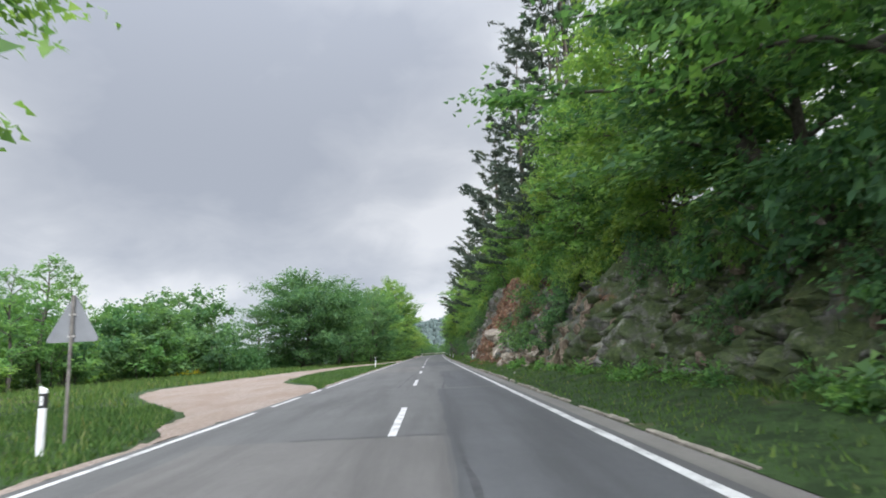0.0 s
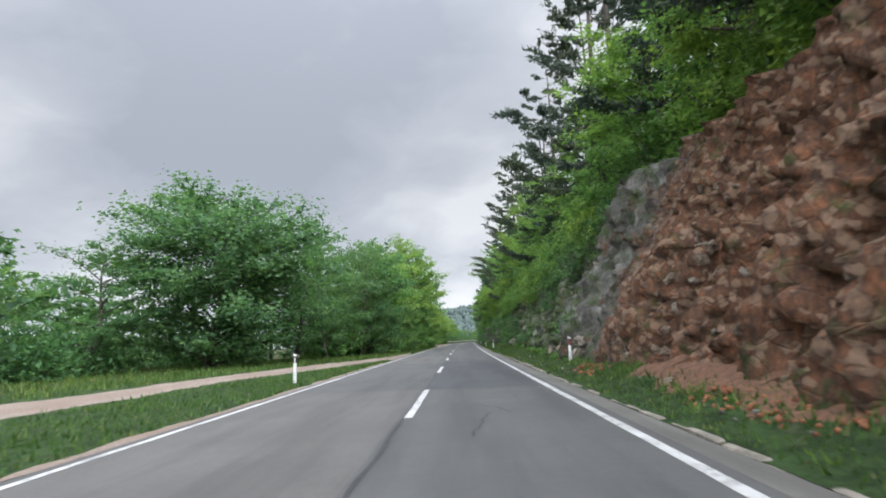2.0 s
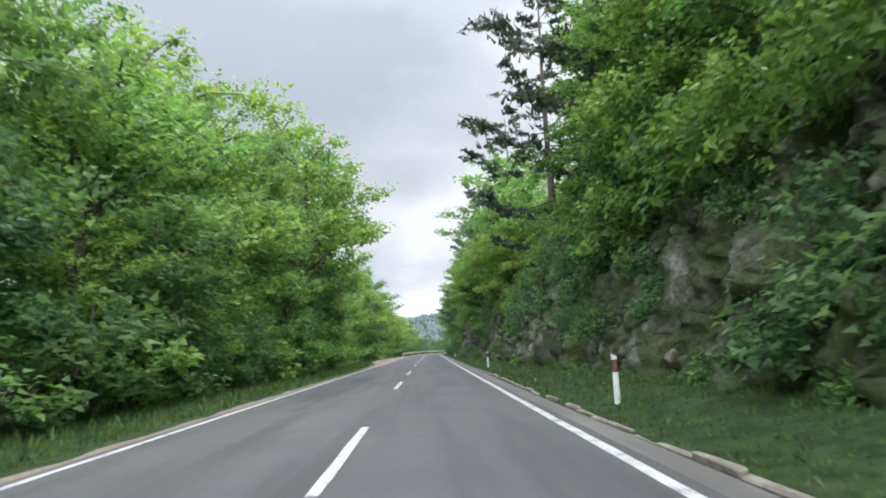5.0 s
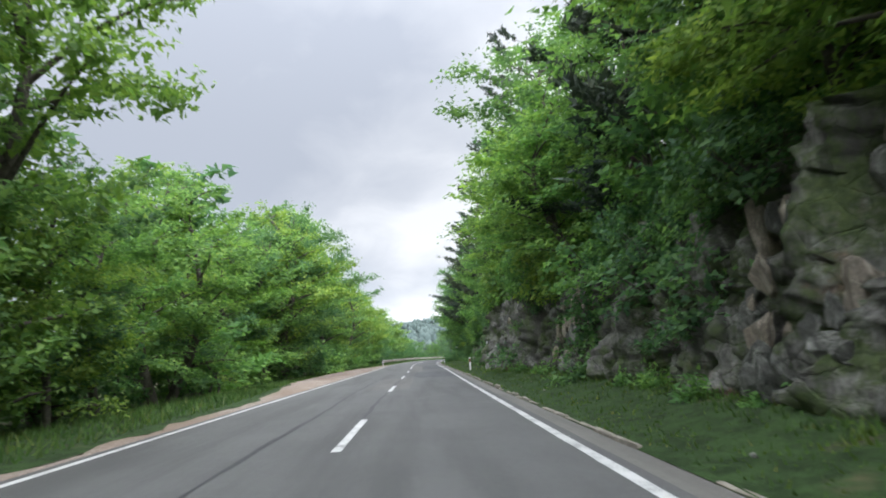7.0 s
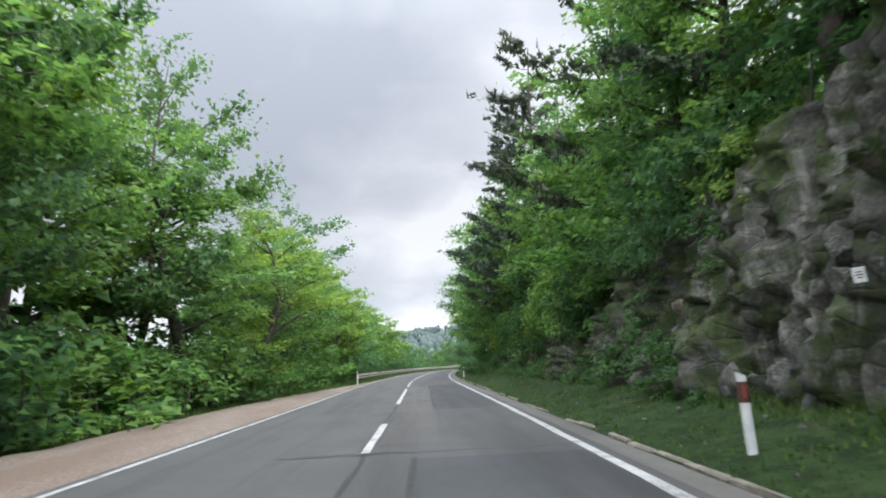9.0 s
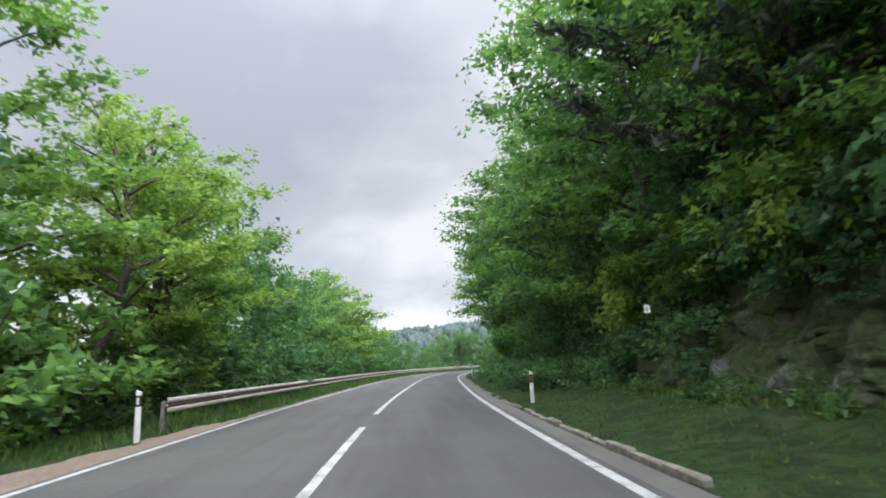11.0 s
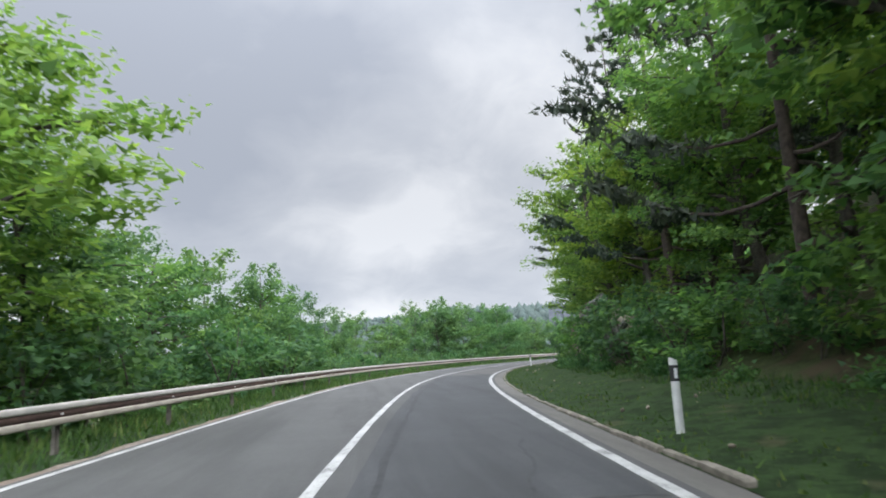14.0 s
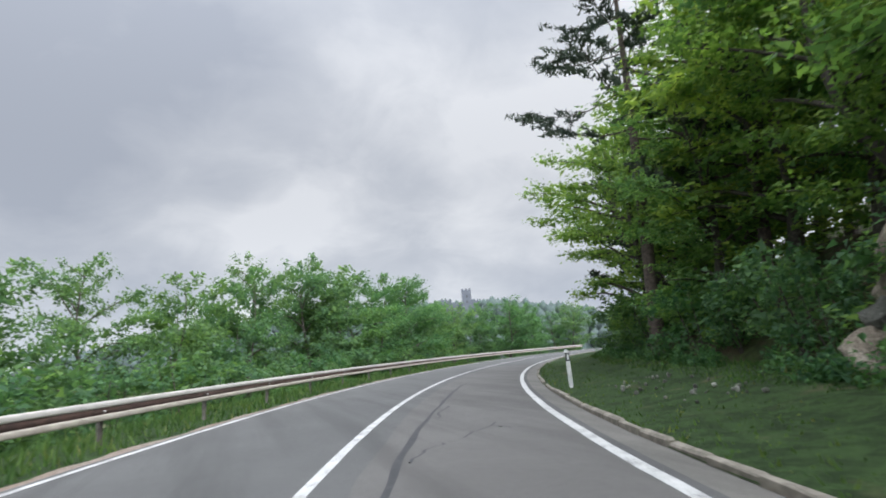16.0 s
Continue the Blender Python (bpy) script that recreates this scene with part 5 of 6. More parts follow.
row(["far"], 265, 336, 5.2, 15.0, 17.0, 10.0, 12.5, 189, 0.32, group="trees on the bank")
row(["beech_a", "beech_y", "beech_y"], 262, 300, 3.4, 11.2, 12.8, 11.0, 14.0, 165, 0.31, lean=-5, group="trees on the bank")
row(["beech_a", "beech_y", "beech_y"], 300, 330, 3.6, 11.2, 12.8, 11.0, 14.0, 136, 0.31, lean=-5, group="trees on the bank")
row(["bush", "bush_c", "bush_c"], 222, 258, 2.2, 8.2, 9.6, 2.2, 3.4, 133, 0.56, group="bushes on the bank")
row(["creeper"], 224, 254, 0.9, 5.3, 6.6, 0.8, 1.3, 139, 0.8, group="ivy on the verge")
row(["bush", "bush_c", "bush_c"], 256, 330, 1.9, 8.6, 9.8, 1.9, 2.8, 137, 0.56, group="bushes on the bank")
for n, s in enumerate((268, 281, 294, 325, 333)):
    plant(("pine_b", "pine_a")[n % 2], s, 10.4 if s < 270 else 11.8, 19.0 + 1.0 * math.sin(n), 3.8, 60 * n, group="pines on the bank")
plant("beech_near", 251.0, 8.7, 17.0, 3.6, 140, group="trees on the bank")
plant("hedge_tree", 291.0, -9.2, 7.6, 2.2, 30, group="trees behind the guard rail")
plant("hedge_tree", 293.4, -10.4, 7.4, 2.0, 200, group="trees behind the guard rail")
plant("pine_c", 313.0, 8.6, 19.0, 4.2, 30, group="pines on the bank")
plant("pine_b", 308.5, 11.2, 20.0, 3.8, 200, group="pines on the bank")
plant("beech_a", 309.5, 9.6, 9.5, 3.4, 90, group="trees on the bank")
plant("beech_y", 317.5, 9.1, 11.0, 3.4, 10, group="trees on the bank")
row(["far"], 205, 265, 4.2, 12.5, 14.5, 14.0, 16.5, 166, 0.3, group="trees on the bank")
row(["far"], 240, 400, 6.5, 17, 24, 11, 14, 135, 0.36, group="trees on the bank")


# plants that grow from the rock itself
def rock_plants(s0, s1, count, seed, keys, lowest=0.0):
    rng = random.Random(seed)
    for _ in range(count):
        s = rng.uniform(s0, s1)
        f = lowest + (1 - lowest) * rng.random()
        up = f * float(cut_height(s)) * 0.95
        lean = float(np.interp(s, LEAN_S, LEAN))
        h = rng.uniform(0.6, 1.5)
        plant(rng.choice(keys), s, float(cut_foot(s)) + lean * up - 0.05, h, h * rng.uniform(0.6, 1.0), rng.uniform(0, 360), up, -18, group="plants on the rock")


def hanging(s0, s1, gap, seed, keys, h0, h1):
    """Plants that hang over the upper edge of the cut."""
    rng = random.Random(seed)
    s = s0
    while s < s1:
        up = float(cut_height(s)) * rng.uniform(0.72, 0.98)
        lean = float(np.interp(s, LEAN_S, LEAN))
        h = rng.uniform(h0, h1)
        plant(rng.choice(keys), s, float(cut_foot(s)) + lean * up + 0.15, h, h * rng.uniform(0.5, 0.7), rng.uniform(0, 360), up, -rng.uniform(20, 45), group="plants on the rock")
        s += gap * rng.uniform(0.6, 1.4)


hanging(-18, -1, 1.0, 199, ["bush_c"], 1.6, 2.8)
hanging(0, 14, 2.4, 171, ["bush_b", "bush", "creeper"], 1.2, 2.0)
hanging(12, 27, 1.6, 191, ["bush_b", "bush"], 1.4, 2.4)
hanging(56, 103, 2.0, 172, ["bush_b", "bush_b", "bush"], 1.6, 3.0)
hanging(103, 113, 0.9, 209, ["bush_b", "bush", "creeper"], 1.6, 2.8)
hanging(113, 122, 1.6, 210, ["bush_b", "creeper"], 1.0, 1.8)
hanging(124, 132, 2.0, 194, ["bush_b", "bush_b", "bush"], 1.6, 2.6)
hanging(137, 147, 1.4, 173, ["bush", "bush_c"], 1.4, 2.4)
hanging(151.5, 160, 1.3, 196, ["bush_b", "bush"], 1.6, 3.0)
hanging(164, 168.5, 1.3, 174, ["bush_b", "bush"], 1.8, 3.0)
hanging(175.5, 222, 1.4, 175, ["bush", "bush_c", "bush_b"], 1.6, 2.8)
rock_plants(-25, 10.5, 14, 141, ["creeper"])
rock_plants(16.5, 29, 30, 142, ["creeper"], 0.12)
rock_plants(51, 58, 6, 145, ["creeper"])
rock_plants(103, 123, 40, 195, ["creeper"], 0.25)
rock_plants(58, 106, 30, 143, ["creeper", "creeper", "bush_c"])
rock_plants(130, 160, 18, 148, ["creeper"])
rock_plants(176, 228, 56, 144, ["creeper", "bush_c"])


def blades(name, s0, s1, l_at, count, h0, h1, label, seed, z_at, material=None, wide=0.02):
    """Grass blades as one object."""
    rng = np.random.default_rng(seed)
    s = rng.uniform(s0, s1, count)
    l0, l1 = l_at(s)
    l = l0 + (l1 - l0) * rng.random(count)
    p = on_road(s, l, 0.0)
    p[:, 2] = z_at(s, l) - 0.02
    h = rng.uniform(h0, h1, count) * (0.6 + 0.8 * rng.random(count) ** 2)
    a = rng.uniform(0, 2 * np.pi, count)
    w = wide * (0.6 + rng.random(count))
    side = np.stack([np.cos(a), np.sin(a), 0 * a], -1) * w[:, None]
    tip = p + np.stack([rng.normal(0, 0.35, count) * h, rng.normal(0, 0.35, count) * h, h], -1)
    v = np.stack([p - side, p + side, tip], 1).reshape(-1, 3)
    ob = mesh_object(name, v, np.arange(len(v)).reshape(-1, 3), material or M_GRASS)
    tagged(ob, label, "grass", kind="stuff")


def thicket(name, s0, s1, l_at, clumps, h0, h1, leaves, leaf, material, label, seed, z_at):
    """Low growth in mounds, as one object."""
    rng = np.random.default_rng(seed)
    cs = rng.uniform(s0, s1, clumps)
    lo, hi = l_at(cs)
    cl = lo + (hi - lo) * rng.random(clumps)
    ch = rng.uniform(h0, h1, clumps)
    cr = ch * rng.uniform(0.55, 0.95, clumps)
    at = on_road(cs, cl, 0.0)
    at[:, 2] = z_at(cs, cl) - 0.05
    pick = np.repeat(np.arange(clumps), leaves)
    d = rng.normal(0, 1, (len(pick), 3))
    d[:, 2] = np.abs(d[:, 2]) + 0.1
    d /= np.linalg.norm(d, axis=1, keepdims=True)
    r = rng.uniform(0.45, 1.08, len(pick))[:, None] * (1 + 0.28 * np.sin(3 * np.arctan2(d[:, 1], d[:, 0]) + pick))[:, None]
    c = at[pick] + d * r * np.stack([cr, cr, ch], -1)[pick]
    size = leaf * rng.uniform(0.6, 1.35, len(pick))
    v, f = leaf_blades(c, d * [1, 1, 0.3] + rng.normal(0, 0.6, d.shape), d * 0.7 + [0, 0, 0.6] + rng.normal(0, 0.4, d.shape), size, size * 0.62)
    tagged(mesh_object(name, v, f, material), label, "undergrowth", kind="stuff")


def rv(s, l):
    foot = np.where(s < 235, cut_foot(s), 8.4)
    return 0.02 + 0.42 * smooth(4.2, foot + 0.4, l)


def lv(s, l):
    return -0.02 + left_fall(s, l)


blades("verge_grass", -12, 120, lambda s: (np.full(s.shape, 4.2), cut_foot(s) + 0.5), 28000, 0.05, 0.14, "short green verge grass below the cut", 151, rv)
blades("verge_grass", 120, 330, lambda s: (np.full(s.shape, 4.2), np.where(s < 235, cut_foot(s) + 0.5, 8.8)), 30000, 0.04, 0.11, "short green verge grass below the cut", 152, rv)
blades("tall_verge_grass", 226, 330, lambda s: (np.full(s.shape, 6.9), np.full(s.shape, 8.8)), 18000, 0.08, 0.22, "longer dark grass towards the bank", 192, rv)
blades("tall_verge_grass", -14, 226, lambda s: (cut_foot(s) - 0.7, cut_foot(s) + 0.4), 24000, 0.08, 0.2, "longer dark grass at the foot of the cut", 193, rv)
blades("meadow_grass", -14, 5.0, lambda s: (np.full(s.shape, -11.0), np.where(s > -3.5, track_edges(s)[1] - 0.15, -3.95)), 24000, 0.08, 0.2, "lush green meadow grass", 153, lv)
blades("meadow_grass", 12, 68, lambda s: (track_edges(s)[0] + 0.15, np.full(s.shape, -3.9)), 20000, 0.06, 0.17, "green grass strip between road and track", 154, lv)
blades("meadow_grass", 5, 90, lambda s: (np.full(s.shape, -24.0), track_edges(s)[1] - 0.1), 26000, 0.14, 0.36, "green meadow grass behind the track", 155, lv, wide=0.03)
blades("verge_grass", 88, 222, lambda s: (np.full(s.shape, -8.6), np.interp(s, [88, 128, 145, 155, 165, 180, 190, 200, 210, 218], [-4.1, -4.2, -4.5, -5.5, -6.3, -6.9, -6.7, -5.6, -4.6, -4.1])), 32000, 0.1, 0.3, "green grass at the forest edge", 156, lv)
blades("verge_grass", 218, 345, lambda s: (np.full(s.shape, -8.0), np.full(s.shape, -3.95)), 32000, 0.1, 0.34, "green grass below the guard rail", 157, lv)
blades("yellow_flowers", 47, 53, lambda s: (np.full(s.shape, -25.2), np.full(s.shape, -23.5)), 110, 0.5, 0.8, "yellow flowering weeds at the meadow edge", 158, lv, M_YELLOW, 0.05)
thicket("weeds", 50, 160, lambda s: (cut_foot(s) - 0.5, cut_foot(s) + 0.3), 90, 0.2, 0.55, 190, 0.12, M_LEAF, "green weeds along the foot of the cut", 176, rv)
thicket("weeds", 175, 226, lambda s: (cut_foot(s) - 0.7, cut_foot(s) + 0.3), 55, 0.25, 0.6, 190, 0.12, M_LEAF_DARK, "green weeds along the foot of the cut", 177, rv)
thicket("weeds", -14, 21, lambda s: (cut_foot(s) - 0.8, cut_foot(s) + 0.2), 34, 0.25, 0.55, 190, 0.12, M_LEAF, "green weeds along the foot of the cut", 178, rv)
thicket("weeds", 226, 330, lambda s: (np.full(s.shape, 7.4), np.full(s.shape, 8.8)), 120, 0.35, 0.8, 190, 0.13, M_LEAF_DARK, "dark green weeds below the bank", 181, rv)
thicket("undergrowth", 84, 232, lambda s: (np.full(s.shape, -14.0), np.full(s.shape, -11.0)), 80, 2.8, 4.0, 420, 0.3, M_LEAF_DARK, "dense dark undergrowth inside the forest edge", 179, lv)
thicket("undergrowth", 226, 305, lambda s: (np.full(s.shape, -12.5), np.full(s.shape, -10.0)), 52, 3.0, 4.2, 420, 0.28, M_LEAF_DARK, "dense undergrowth behind the guard rail", 182, lv)
thicket("undergrowth", 232, 350, lambda s: (np.full(s.shape, -19.0), np.full(s.shape, -15.5)), 60, 3.2, 4.4, 420, 0.3, M_LEAF_DARK, "dense dark undergrowth behind the guard rail", 180, lv)
thicket("undergrowth", 24, 104, lambda s: (np.full(s.shape, -30.0), np.full(s.shape, -26.0)), 44, 2.4, 3.4, 420, 0.28, M_LEAF_DARK, "dense undergrowth at the edge of the meadow", 184, lv)
thicket("undergrowth", 54, 86, lambda s: (np.full(s.shape, -23.0), np.full(s.shape, -18.5)), 34, 2.6, 3.6, 420, 0.28, M_LEAF_DARK, "dense dark undergrowth behind the broad tree", 197, lv)
thicket("undergrowth", -14, 100, lambda s: (np.full(s.shape, -36.0), np.full(s.shape, -31.0)), 60, 3.2, 4.6, 420, 0.32, M_LEAF_DARK, "dense dark undergrowth behind the meadow", 160, lv)


# ---- delineator posts ----
def prism(outline, z0, z1, slant=0.0):
    """An upright prism; slant lowers its top along x."""
    bm = bmesh.new()
    low = [bm.verts.new((x, y, z0)) for x, y in outline]
    high = [bm.verts.new((x, y, z1 - slant * (x + 0.06))) for x, y in outline]
    n = len(outline)
    bm.faces.new(low[::-1])
    bm.faces.new(high)
    for i in range(n):
        bm.faces.new((low[i], low[(i + 1) % n], high[(i + 1) % n], high[i]))
    return bm


def post_outline(g=0.0):
    pts = []
    for k in range(12):
        a = 2 * math.pi * k / 12
        pts.append(((0.058 + g) * math.copysign(abs(math.cos(a)) ** 0.7, math.cos(a)), (0.046 + g) * math.copysign(abs(math.sin(a)) ** 0.7, math.sin(a))))
    return pts


def delineator(s, l, left, lean=0.0):
    label = "white delineator post with black band and white reflector" if left else "white delineator post with brown band and red reflector"
    root = tagged(new("delineator_post"), label, "road post", group="delineator posts")
    low, high, top = (0.695, 0.918, 1.03) if left else (0.57, 0.815, 0.93)
    part("post", prism(post_outline(), -0.3, low + 0.005), M_WHITE, root)
    part("cap", prism(post_outline(), high - 0.003, top, 0.5), M_WHITE, root)
    band = part("band", prism(post_outline(0.002), low, high), M_BLACK if left else M_BROWN, root, "black band" if left else "dark brown band")
    bm = bmesh.new()
    bmesh.ops.create_cube(bm, size=1)
    bmesh.ops.scale(bm, vec=(0.045, 0.012, 0.14), verts=bm.verts)
    bmesh.ops.bevel(bm, geom=bm.edges[:], offset=0.004, segments=1, affect="EDGES")
    bmesh.ops.translate(bm, vec=(0, -0.050, (low + high) / 2), verts=bm.verts)
    part("reflector", bm, M_WHITE if left else M_RED, band, "white reflector" if left else "red reflector")
    x, y, _ = on_road(s, l)
    z = 0.02 + (float(rv(np.float64(s), np.float64(l))) if l > 0 else -0.03)
    root.matrix_basis = pose(x, y, z, 0, lean, turn_at(s) + (4 if left else -6))


for s, l, left, lean in ((-4.0, -5.06, True, 0), (47.5, -4.66, True, 1), (214.2, -4.35, True, 0), (49.6, 5.37, False, 0), (98.6, 4.9, False, 0), (122.6, 4.78, False, -2), (171.4, 4.83, False, -1), (219.6, 4.66, False, 0), (262.6, 4.78, True, 0), (306.4, 4.6, True, -2)):
    delineator(s, l, left, lean)


# ---- warning sign, seen from behind ----
def warning_sign(s, l):
    root = tagged(new("warning_sign"), "triangular warning sign on a steel pole, grey back showing", "road sign")
    bm = bmesh.new()
    side, rc = 1.0, 0.05
    h = side * math.sqrt(3) / 2
    ring = []
    for k, (cx, cz) in enumerate(((-side / 2 + rc * 1.73, rc), (side / 2 - rc * 1.73, rc), (0, h - 2 * rc))):
        start = (210, 330, 90)[k] - 60
        for j in range(7):
            a = radians(start + 20 * j)
            ring.append((cx + rc * math.cos(a), cz + rc * math.sin(a)))
    front = [bm.verts.new((x, 0.0, z)) for x, z in ring]
    back = [bm.verts.new((x, 0.012, z)) for x, z in ring]
    bm.faces.new(front)
    bm.faces.new(back[::-1])
    for i in range(len(ring)):
        bm.faces.new((front[i], back[i], back[(i + 1) % len(ring)], front[(i + 1) % len(ring)]))
    bmesh.ops.translate(bm, vec=(0, 0.035, 1.72), verts=bm.verts)
    bmesh.ops.recalc_face_normals(bm, faces=bm.faces)
    part("plate", bm, M_SIGN_BACK, root, "grey metal back of the plate")
    v, f = tube([(0, 0, -0.4), (0, 0, 1.0), (0, 0, 2.54)], 0.03, 0.03, 12)
    mesh_object("pole", v, f, M_POST_STEEL, root, smooth=True)
    for z in (1.82, 2.2):
        bm = bmesh.new()
        bmesh.ops.create_cube(bm, size=1)
        bmesh.ops.scale(bm, vec=(0.12, 0.05, 0.035), verts=bm.verts)
        bmesh.ops.bevel(bm, geom=bm.edges[:], offset=0.006, segments=1, affect="EDGES")
        bmesh.ops.translate(bm, vec=(0, 0.012, z), verts=bm.verts)
        part("clamp", bm, M_STEEL, root, "steel clamp")
    x, y, _ = on_road(s, l)
    root.matrix_basis = pose(x, y, 0, 0, 0, turn_at(s) - 4)


warning_sign(-2.9, -5.35)


# ---- small plates on the rock ----
def rock_plate(s, l, z):
    root = tagged(new("marker_plate"), "small white marker plate fixed to the rock", "marker plate")
    bm = bmesh.new()
    bmesh.ops.create_cube(bm, size=1)
    bmesh.ops.scale(bm, vec=(0.20, 0.012, 0.28), verts=bm.verts)
    bmesh.ops.bevel(bm, geom=bm.edges[:], offset=0.005, segments=1, affect="EDGES")
    part("plate", bm, M_WHITE, root)
    for k, (w, dz) in enumerate(((0.10, 0.05), (0.12, 0.0), (0.08, -0.05))):
        bm = bmesh.new()
        bmesh.ops.create_cube(bm, size=1)
        bmesh.ops.scale(bm, vec=(w, 0.004, 0.022), verts=bm.verts)
        bmesh.ops.translate(bm, vec=(0, -0.008, dz), verts=bm.verts)
        part("bar", bm, M_BLACK, root, "dark bar of writing")
    v, f = tube([(0, 0.02, 0), (0, 0.35, 0.0), (0.02, 0.7, -0.02)], 0.015, 0.015, 6)
    mesh_object("bracket", v, f, M_STEEL, root)
    x, y, _ = on_road(s, l)
    root.matrix_basis = pose(x, y, z, 0, -4, turn_at(s) - 28) @ Matrix.Scale(0.64, 4)


rock_plate(170.9, 6.1, 2.06)
rock_plate(214.4, 6.4, 2.28)


# ---- guard rail ----
def rail_profile(dz0, dz1, out):
    """The bulge of a beam between two heights."""
    z = np.linspace(dz0, dz1, 6)
    return [(-out * math.sin(math.pi * (k + 0.5) / 6) ** 0.35, zz) for k, zz in enumerate(z)]


def swept(s, l, prof, thick=0.004):
    """A profile (l offset, z) swept along the road at the places s, with thickness."""
    front = np.array(prof)
    back = front[::-1] - [thick, 0]
    loop = np.vstack([front, back])
    n = len(loop)
    rows = np.stack([on_road(s, l - o, z) for o, z in loop], 1)
    i = np.arange(len(s) - 1)[:, None] * n
    j = np.arange(n)[None]
    f = np.stack([i + j, i + (j + 1) % n, i + n + (j + 1) % n, i + n + j], -1).reshape(-1, 4)
    return rows.reshape(-1, 3), f


def guard_rail(s0, s1, l):
    root = tagged(new("guard_rail"), "long galvanised guard rail with a dark brown middle band", "guard rail")
    bm = bmesh.new()
    # a C-shaped post
    pts = [(-0.03, -0.055), (0.03, -0.055), (0.03, -0.047), (-0.022, -0.047), (-0.022, 0.047), (0.03, 0.047), (0.03, 0.055), (-0.03, 0.055)]
    low = [bm.verts.new((x, y, -0.9)) for x, y in pts]
    high = [bm.verts.new((x, y, 0.70)) for x, y in pts]
    bm.faces.new(low[::-1])
    bm.faces.new(high)
    for i in range(8):
        bm.faces.new((low[i], low[(i + 1) % 8], high[(i + 1) % 8], high[i]))
    post_me = bpy.data.meshes.new("post")
    bm.to_mesh(post_me)
    bm.free()
    post_me.materials.append(M_POST_STEEL)
    bm = bmesh.new()
    bmesh.ops.create_cone(bm, cap_ends=True, segments=8, radius1=0.022, radius2=0.016, depth=0.02)
    bolt_me = bpy.data.meshes.new("bolt")
    bm.to_mesh(bolt_me)
    bm.free()
    bolt_me.materials.append(M_WHITE)

    for a in np.arange(s0, s1 - 0.1, 4.0):
        s = np.linspace(a, a + 4.0, 5)
        v, f = swept(s, l, rail_profile(0.66, 0.77, 0.03))
        mesh_object("upper_beam", v, f, M_STEEL, root)
        v, f = swept(s, l, rail_profile(0.435, 0.545, 0.03))
        mesh_object("lower_beam", v, f, M_STEEL_TAN, root)
        # dark brown web, set back between the two beams
        v, f = swept(s, l, [(-0.012, 0.54), (-0.004, 0.60), (-0.012, 0.665)])
        mesh_object("web", v, f, M_WEB_BROWN, root)
        x, y, _ = on_road(a, l - 0.06)
        z = float(left_fall(np.float64(a), np.float64(l)))
        ob = new("post", post_me)
        ob.parent = root
        ob.matrix_basis = pose(x, y, z, 0, 0, turn_at(a))
        x, y, _ = on_road(a, l + 0.03)
        ob = new("bolt", bolt_me)
        ob.parent = root
        ob.matrix_basis = pose(x, y, 0.595, 0, 90, turn_at(a))
    return root


guard_rail(216.0, 392.0, -4.55)

# rock that shows between the bushes on the bank
outcrop = tagged(new("bank_outcrop"), "pale limestone outcrop between the bushes on the bank", "outcrop")
rng = np.random.default_rng(88)
for s0, s1, count, tall in ((279.0, 281.5, 10, 2.4), (287.0, 299.0, 56, 3.6)):
    for _ in range(count):
        s, f = rng.uniform(s0, s1), rng.random()
        x, y, z = on_road(s, 8.5 + 0.9 * f + rng.normal(0, 0.15), 0.2 + tall * f)
        kind = (PALE, PALE, BLOCKS)[int(rng.integers(3))]
        ob = new("rock_block", kind[int(rng.integers(len(kind)))])
        ob.parent = outcrop
        r = rng.uniform(0.45, 0.8)
        ob.matrix_basis = pose(x, y, z, *rng.uniform(0, 360, 3)) @ Matrix.Diagonal((r, r * 0.9, r * 1.1, 1))

# a concrete inlet slab in the verge
bm = bmesh.new()
bmesh.ops.create_cube(bm, size=1)
bmesh.ops.scale(bm, vec=(0.5, 1.0, 0.12), verts=bm.verts)
bmesh.ops.bevel(bm, geom=bm.edges[:], offset=0.025, segments=2, affect="EDGES")
inlet = tagged(new("drain_inlet"), "concrete drain inlet set in the verge", "drain")
x, y, _ = on_road(252.6, 4.75)
inlet.matrix_basis = pose(x, y, 0.02, 2, 3, turn_at(252.6) - 12)
part("slab", bm, M_DRAIN, inlet)


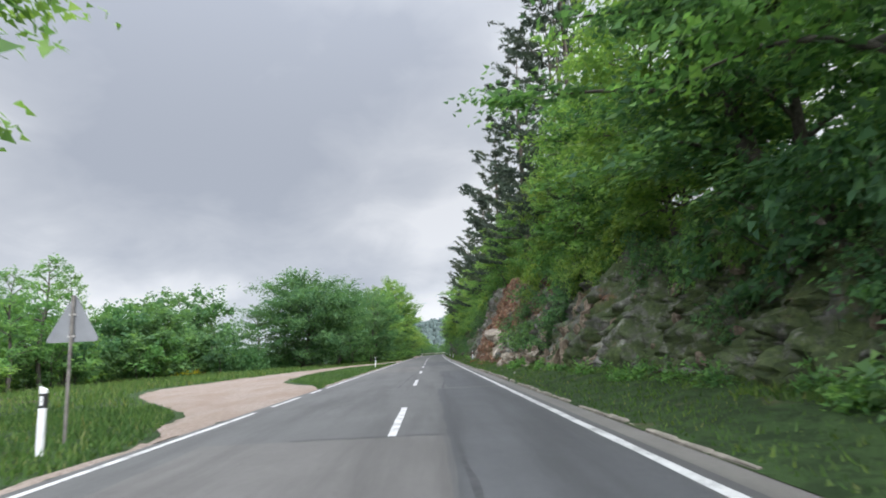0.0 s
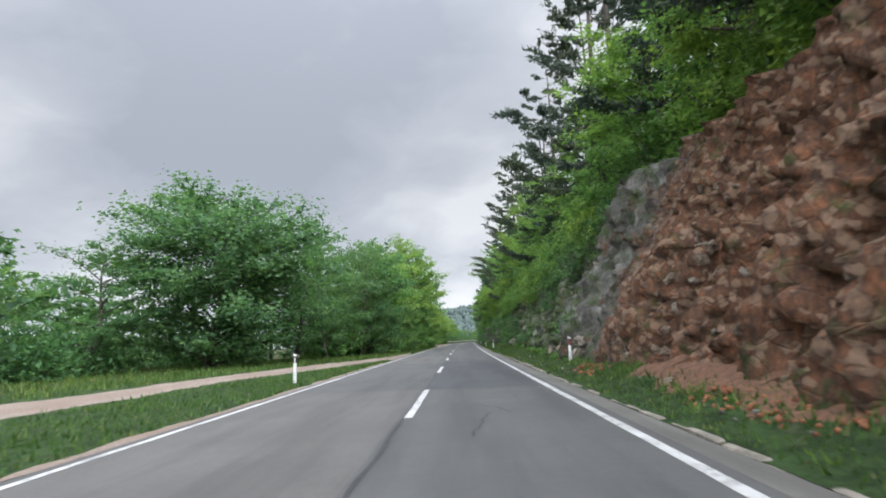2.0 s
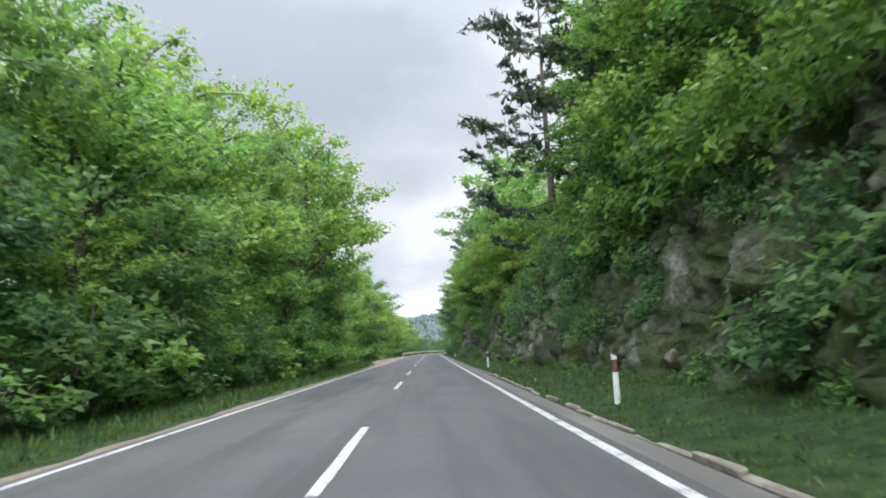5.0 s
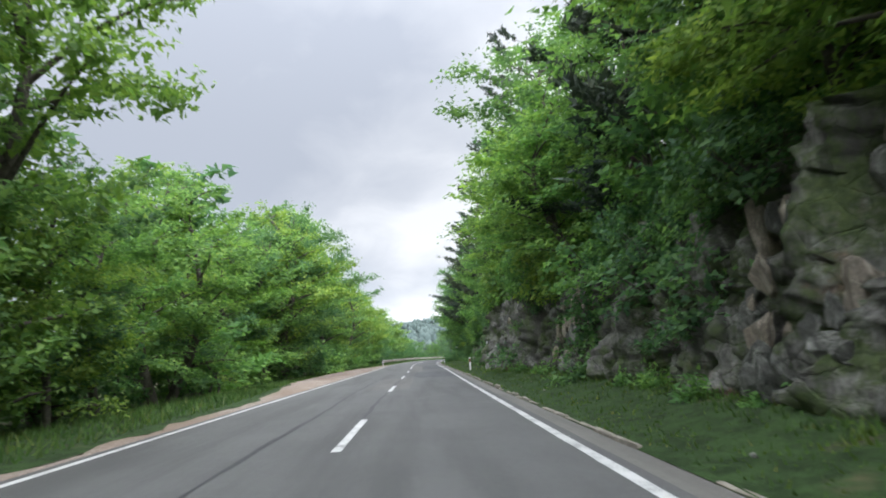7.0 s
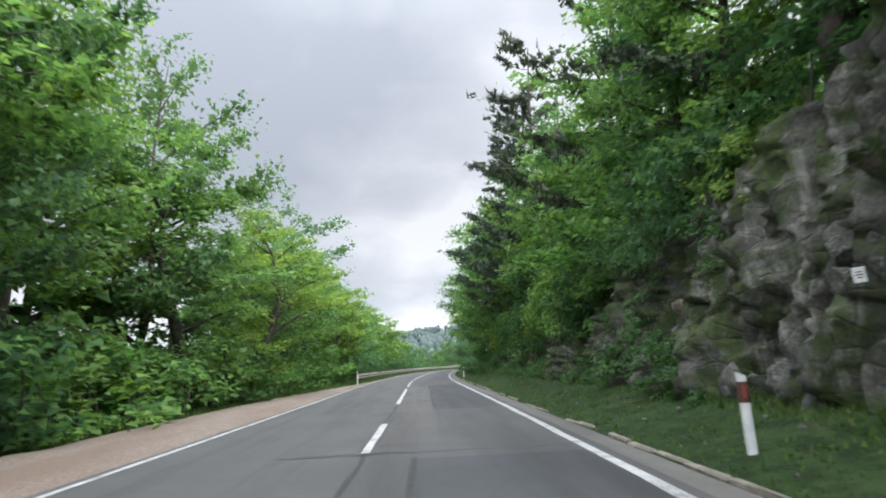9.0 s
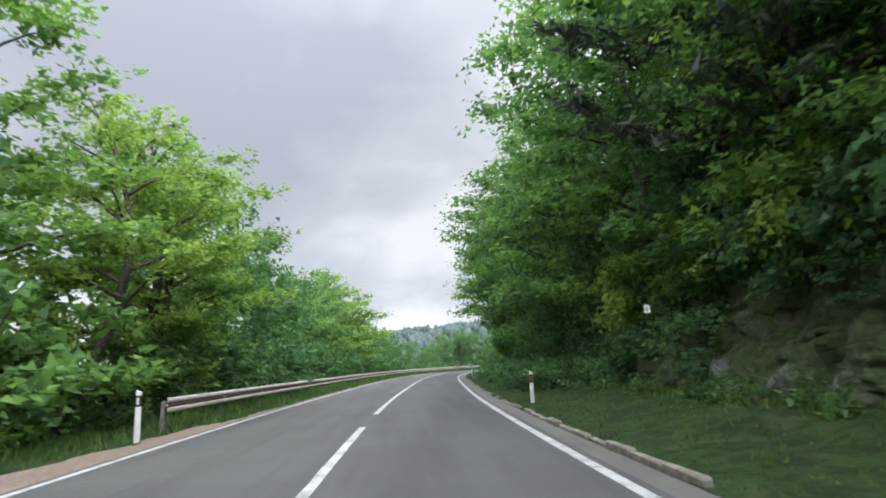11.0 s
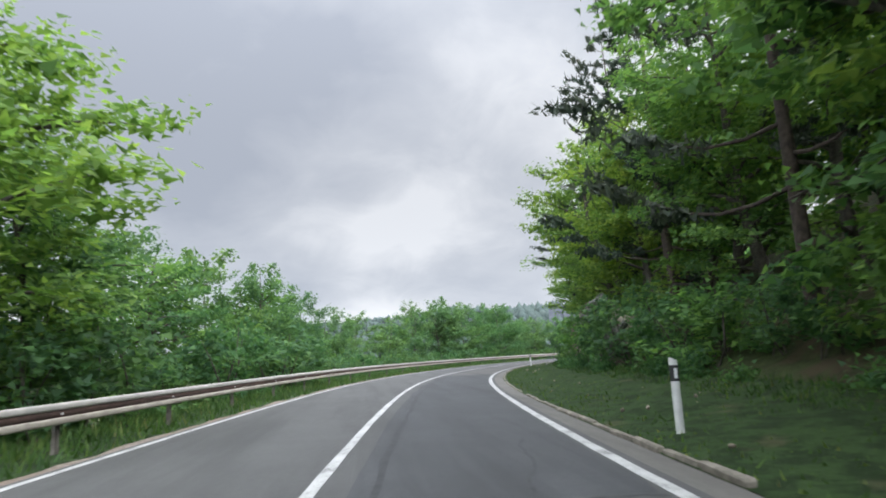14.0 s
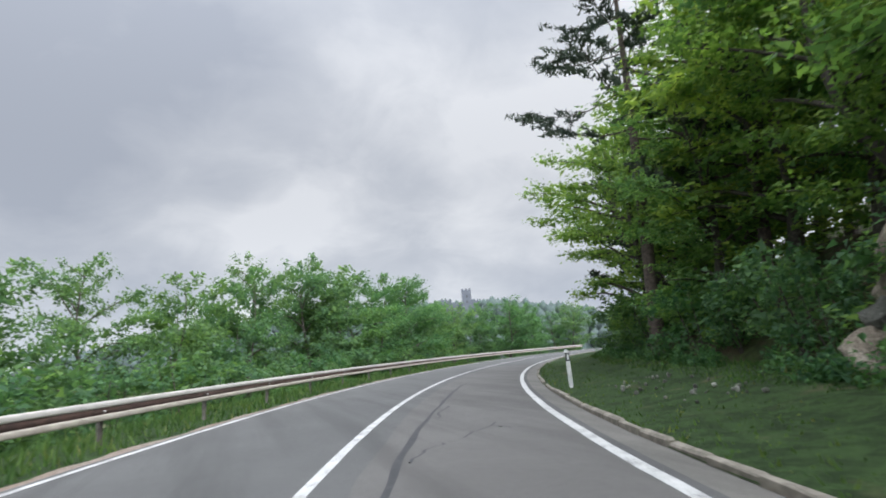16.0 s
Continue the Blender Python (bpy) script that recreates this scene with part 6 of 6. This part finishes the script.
# ---- the far distance ----
def far_hill(name, cx, cy, half, depth, top, seed, label):
    rng = np.random.default_rng(seed)
    us, vs = np.linspace(-1, 1, 120), np.linspace(0, 1, 26)
    u, v = np.meshgrid(us, vs)
    bump = fine_noise(u * 4, v * 2, 1.0, 0.22, seed)
    h = top * (np.clip(np.cos(u * math.pi / 2), 0, 1) ** 0.55) * np.sin(v * math.pi / 2 + 0.02) * (1 + bump)
    x, y = cx + u * half, cy + v * depth + 60 * u * u
    ob = mesh_object(name, np.stack([x, y, h - 14], -1).reshape(-1, 3), grid_faces(len(vs), len(us)), M_HILL_HAZE, smooth=True)
    tagged(ob, label, "hill", kind="structure")
    # crowns of the wood that covers it
    base = np.array([v.co for v in ROCKLET.verts])
    faces = np.array([[v.index for v in f.verts] for f in ROCKLET.faces])
    allv, allf = [], []
    for n in range(1500):
        a, b = rng.uniform(-0.98, 0.98), rng.uniform(0, 1) ** 0.8
        i, j = int((a + 1) / 2 * 119), int(b * 25)
        r = rng.uniform(3.0, 5.5)
        allv.append(base * [r, r, r * rng.uniform(1.2, 2.2)] + rng.normal(0, 0.5, base.shape) + [x[j, i] + rng.normal(0, 4), y[j, i] + rng.normal(0, 8), h[j, i] - 14 + r])
        allf.append(faces + n * len(base))
    ob = mesh_object("far_wood", np.concatenate(allv), np.concatenate(allf), M_CROWN_HAZE)
    tagged(ob, "far wooded hillside with haze put into its colour", "wood", kind="stuff")
    return x, y, h


far_hill("far_hill", 110, 1150, 460, 500, 96, 3, "far wooded hill beyond the road, haze in its colour")
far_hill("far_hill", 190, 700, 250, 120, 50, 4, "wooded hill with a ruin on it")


def ruin(x, y, z):
    root = tagged(new("castle_ruin"), "grey stone castle ruin with a square tower on a far hill", "ruin")

    def wall(name, x0, x1, y0, y1, z0, z1, teeth):
        bm = bmesh.new()
        bmesh.ops.create_cube(bm, size=1)
        bmesh.ops.scale(bm, vec=(x1 - x0, y1 - y0, z1 - z0), verts=bm.verts)
        bmesh.ops.translate(bm, vec=((x0 + x1) / 2, (y0 + y1) / 2, (z0 + z1) / 2), verts=bm.verts)
        for k in range(teeth):
            b = bmesh.ops.create_cube(bm, size=1)["verts"]
            w = (x1 - x0) / (2 * teeth - 1)
            bmesh.ops.scale(bm, vec=(w, y1 - y0, 1.6), verts=b)
            bmesh.ops.translate(bm, vec=(x0 + w * (2 * k + 0.5), (y0 + y1) / 2, z1 + 0.7), verts=b)
        part(name, bm, M_RUIN_HAZE, root)

    wall("tower", -4.4, 4.4, 0, 8, -26, 14, 3)
    wall("curtain_wall", 4.45, 11, 2, 5, -26, 3.5, 3)
    wall("curtain_wall", -13.95, -4.45, 4, 6, -26, 2, 3)
    wall("curtain_wall", -28, -15, 3, 7, -26, 5, 4)
    for zz in (3.0, 8.0):
        bm = bmesh.new()
        bmesh.ops.create_cube(bm, size=1)
        bmesh.ops.scale(bm, vec=(1.1, 0.4, 2.2), verts=bm.verts)
        bmesh.ops.translate(bm, vec=(0.6, -0.05, zz), verts=bm.verts)
        part("window", bm, M_BLACK, root, "dark window opening")
    root.matrix_basis = pose(x, y, z, 0, 0, -24) @ Matrix.Scale(0.85, 4)


ruin(185, 736, 37)
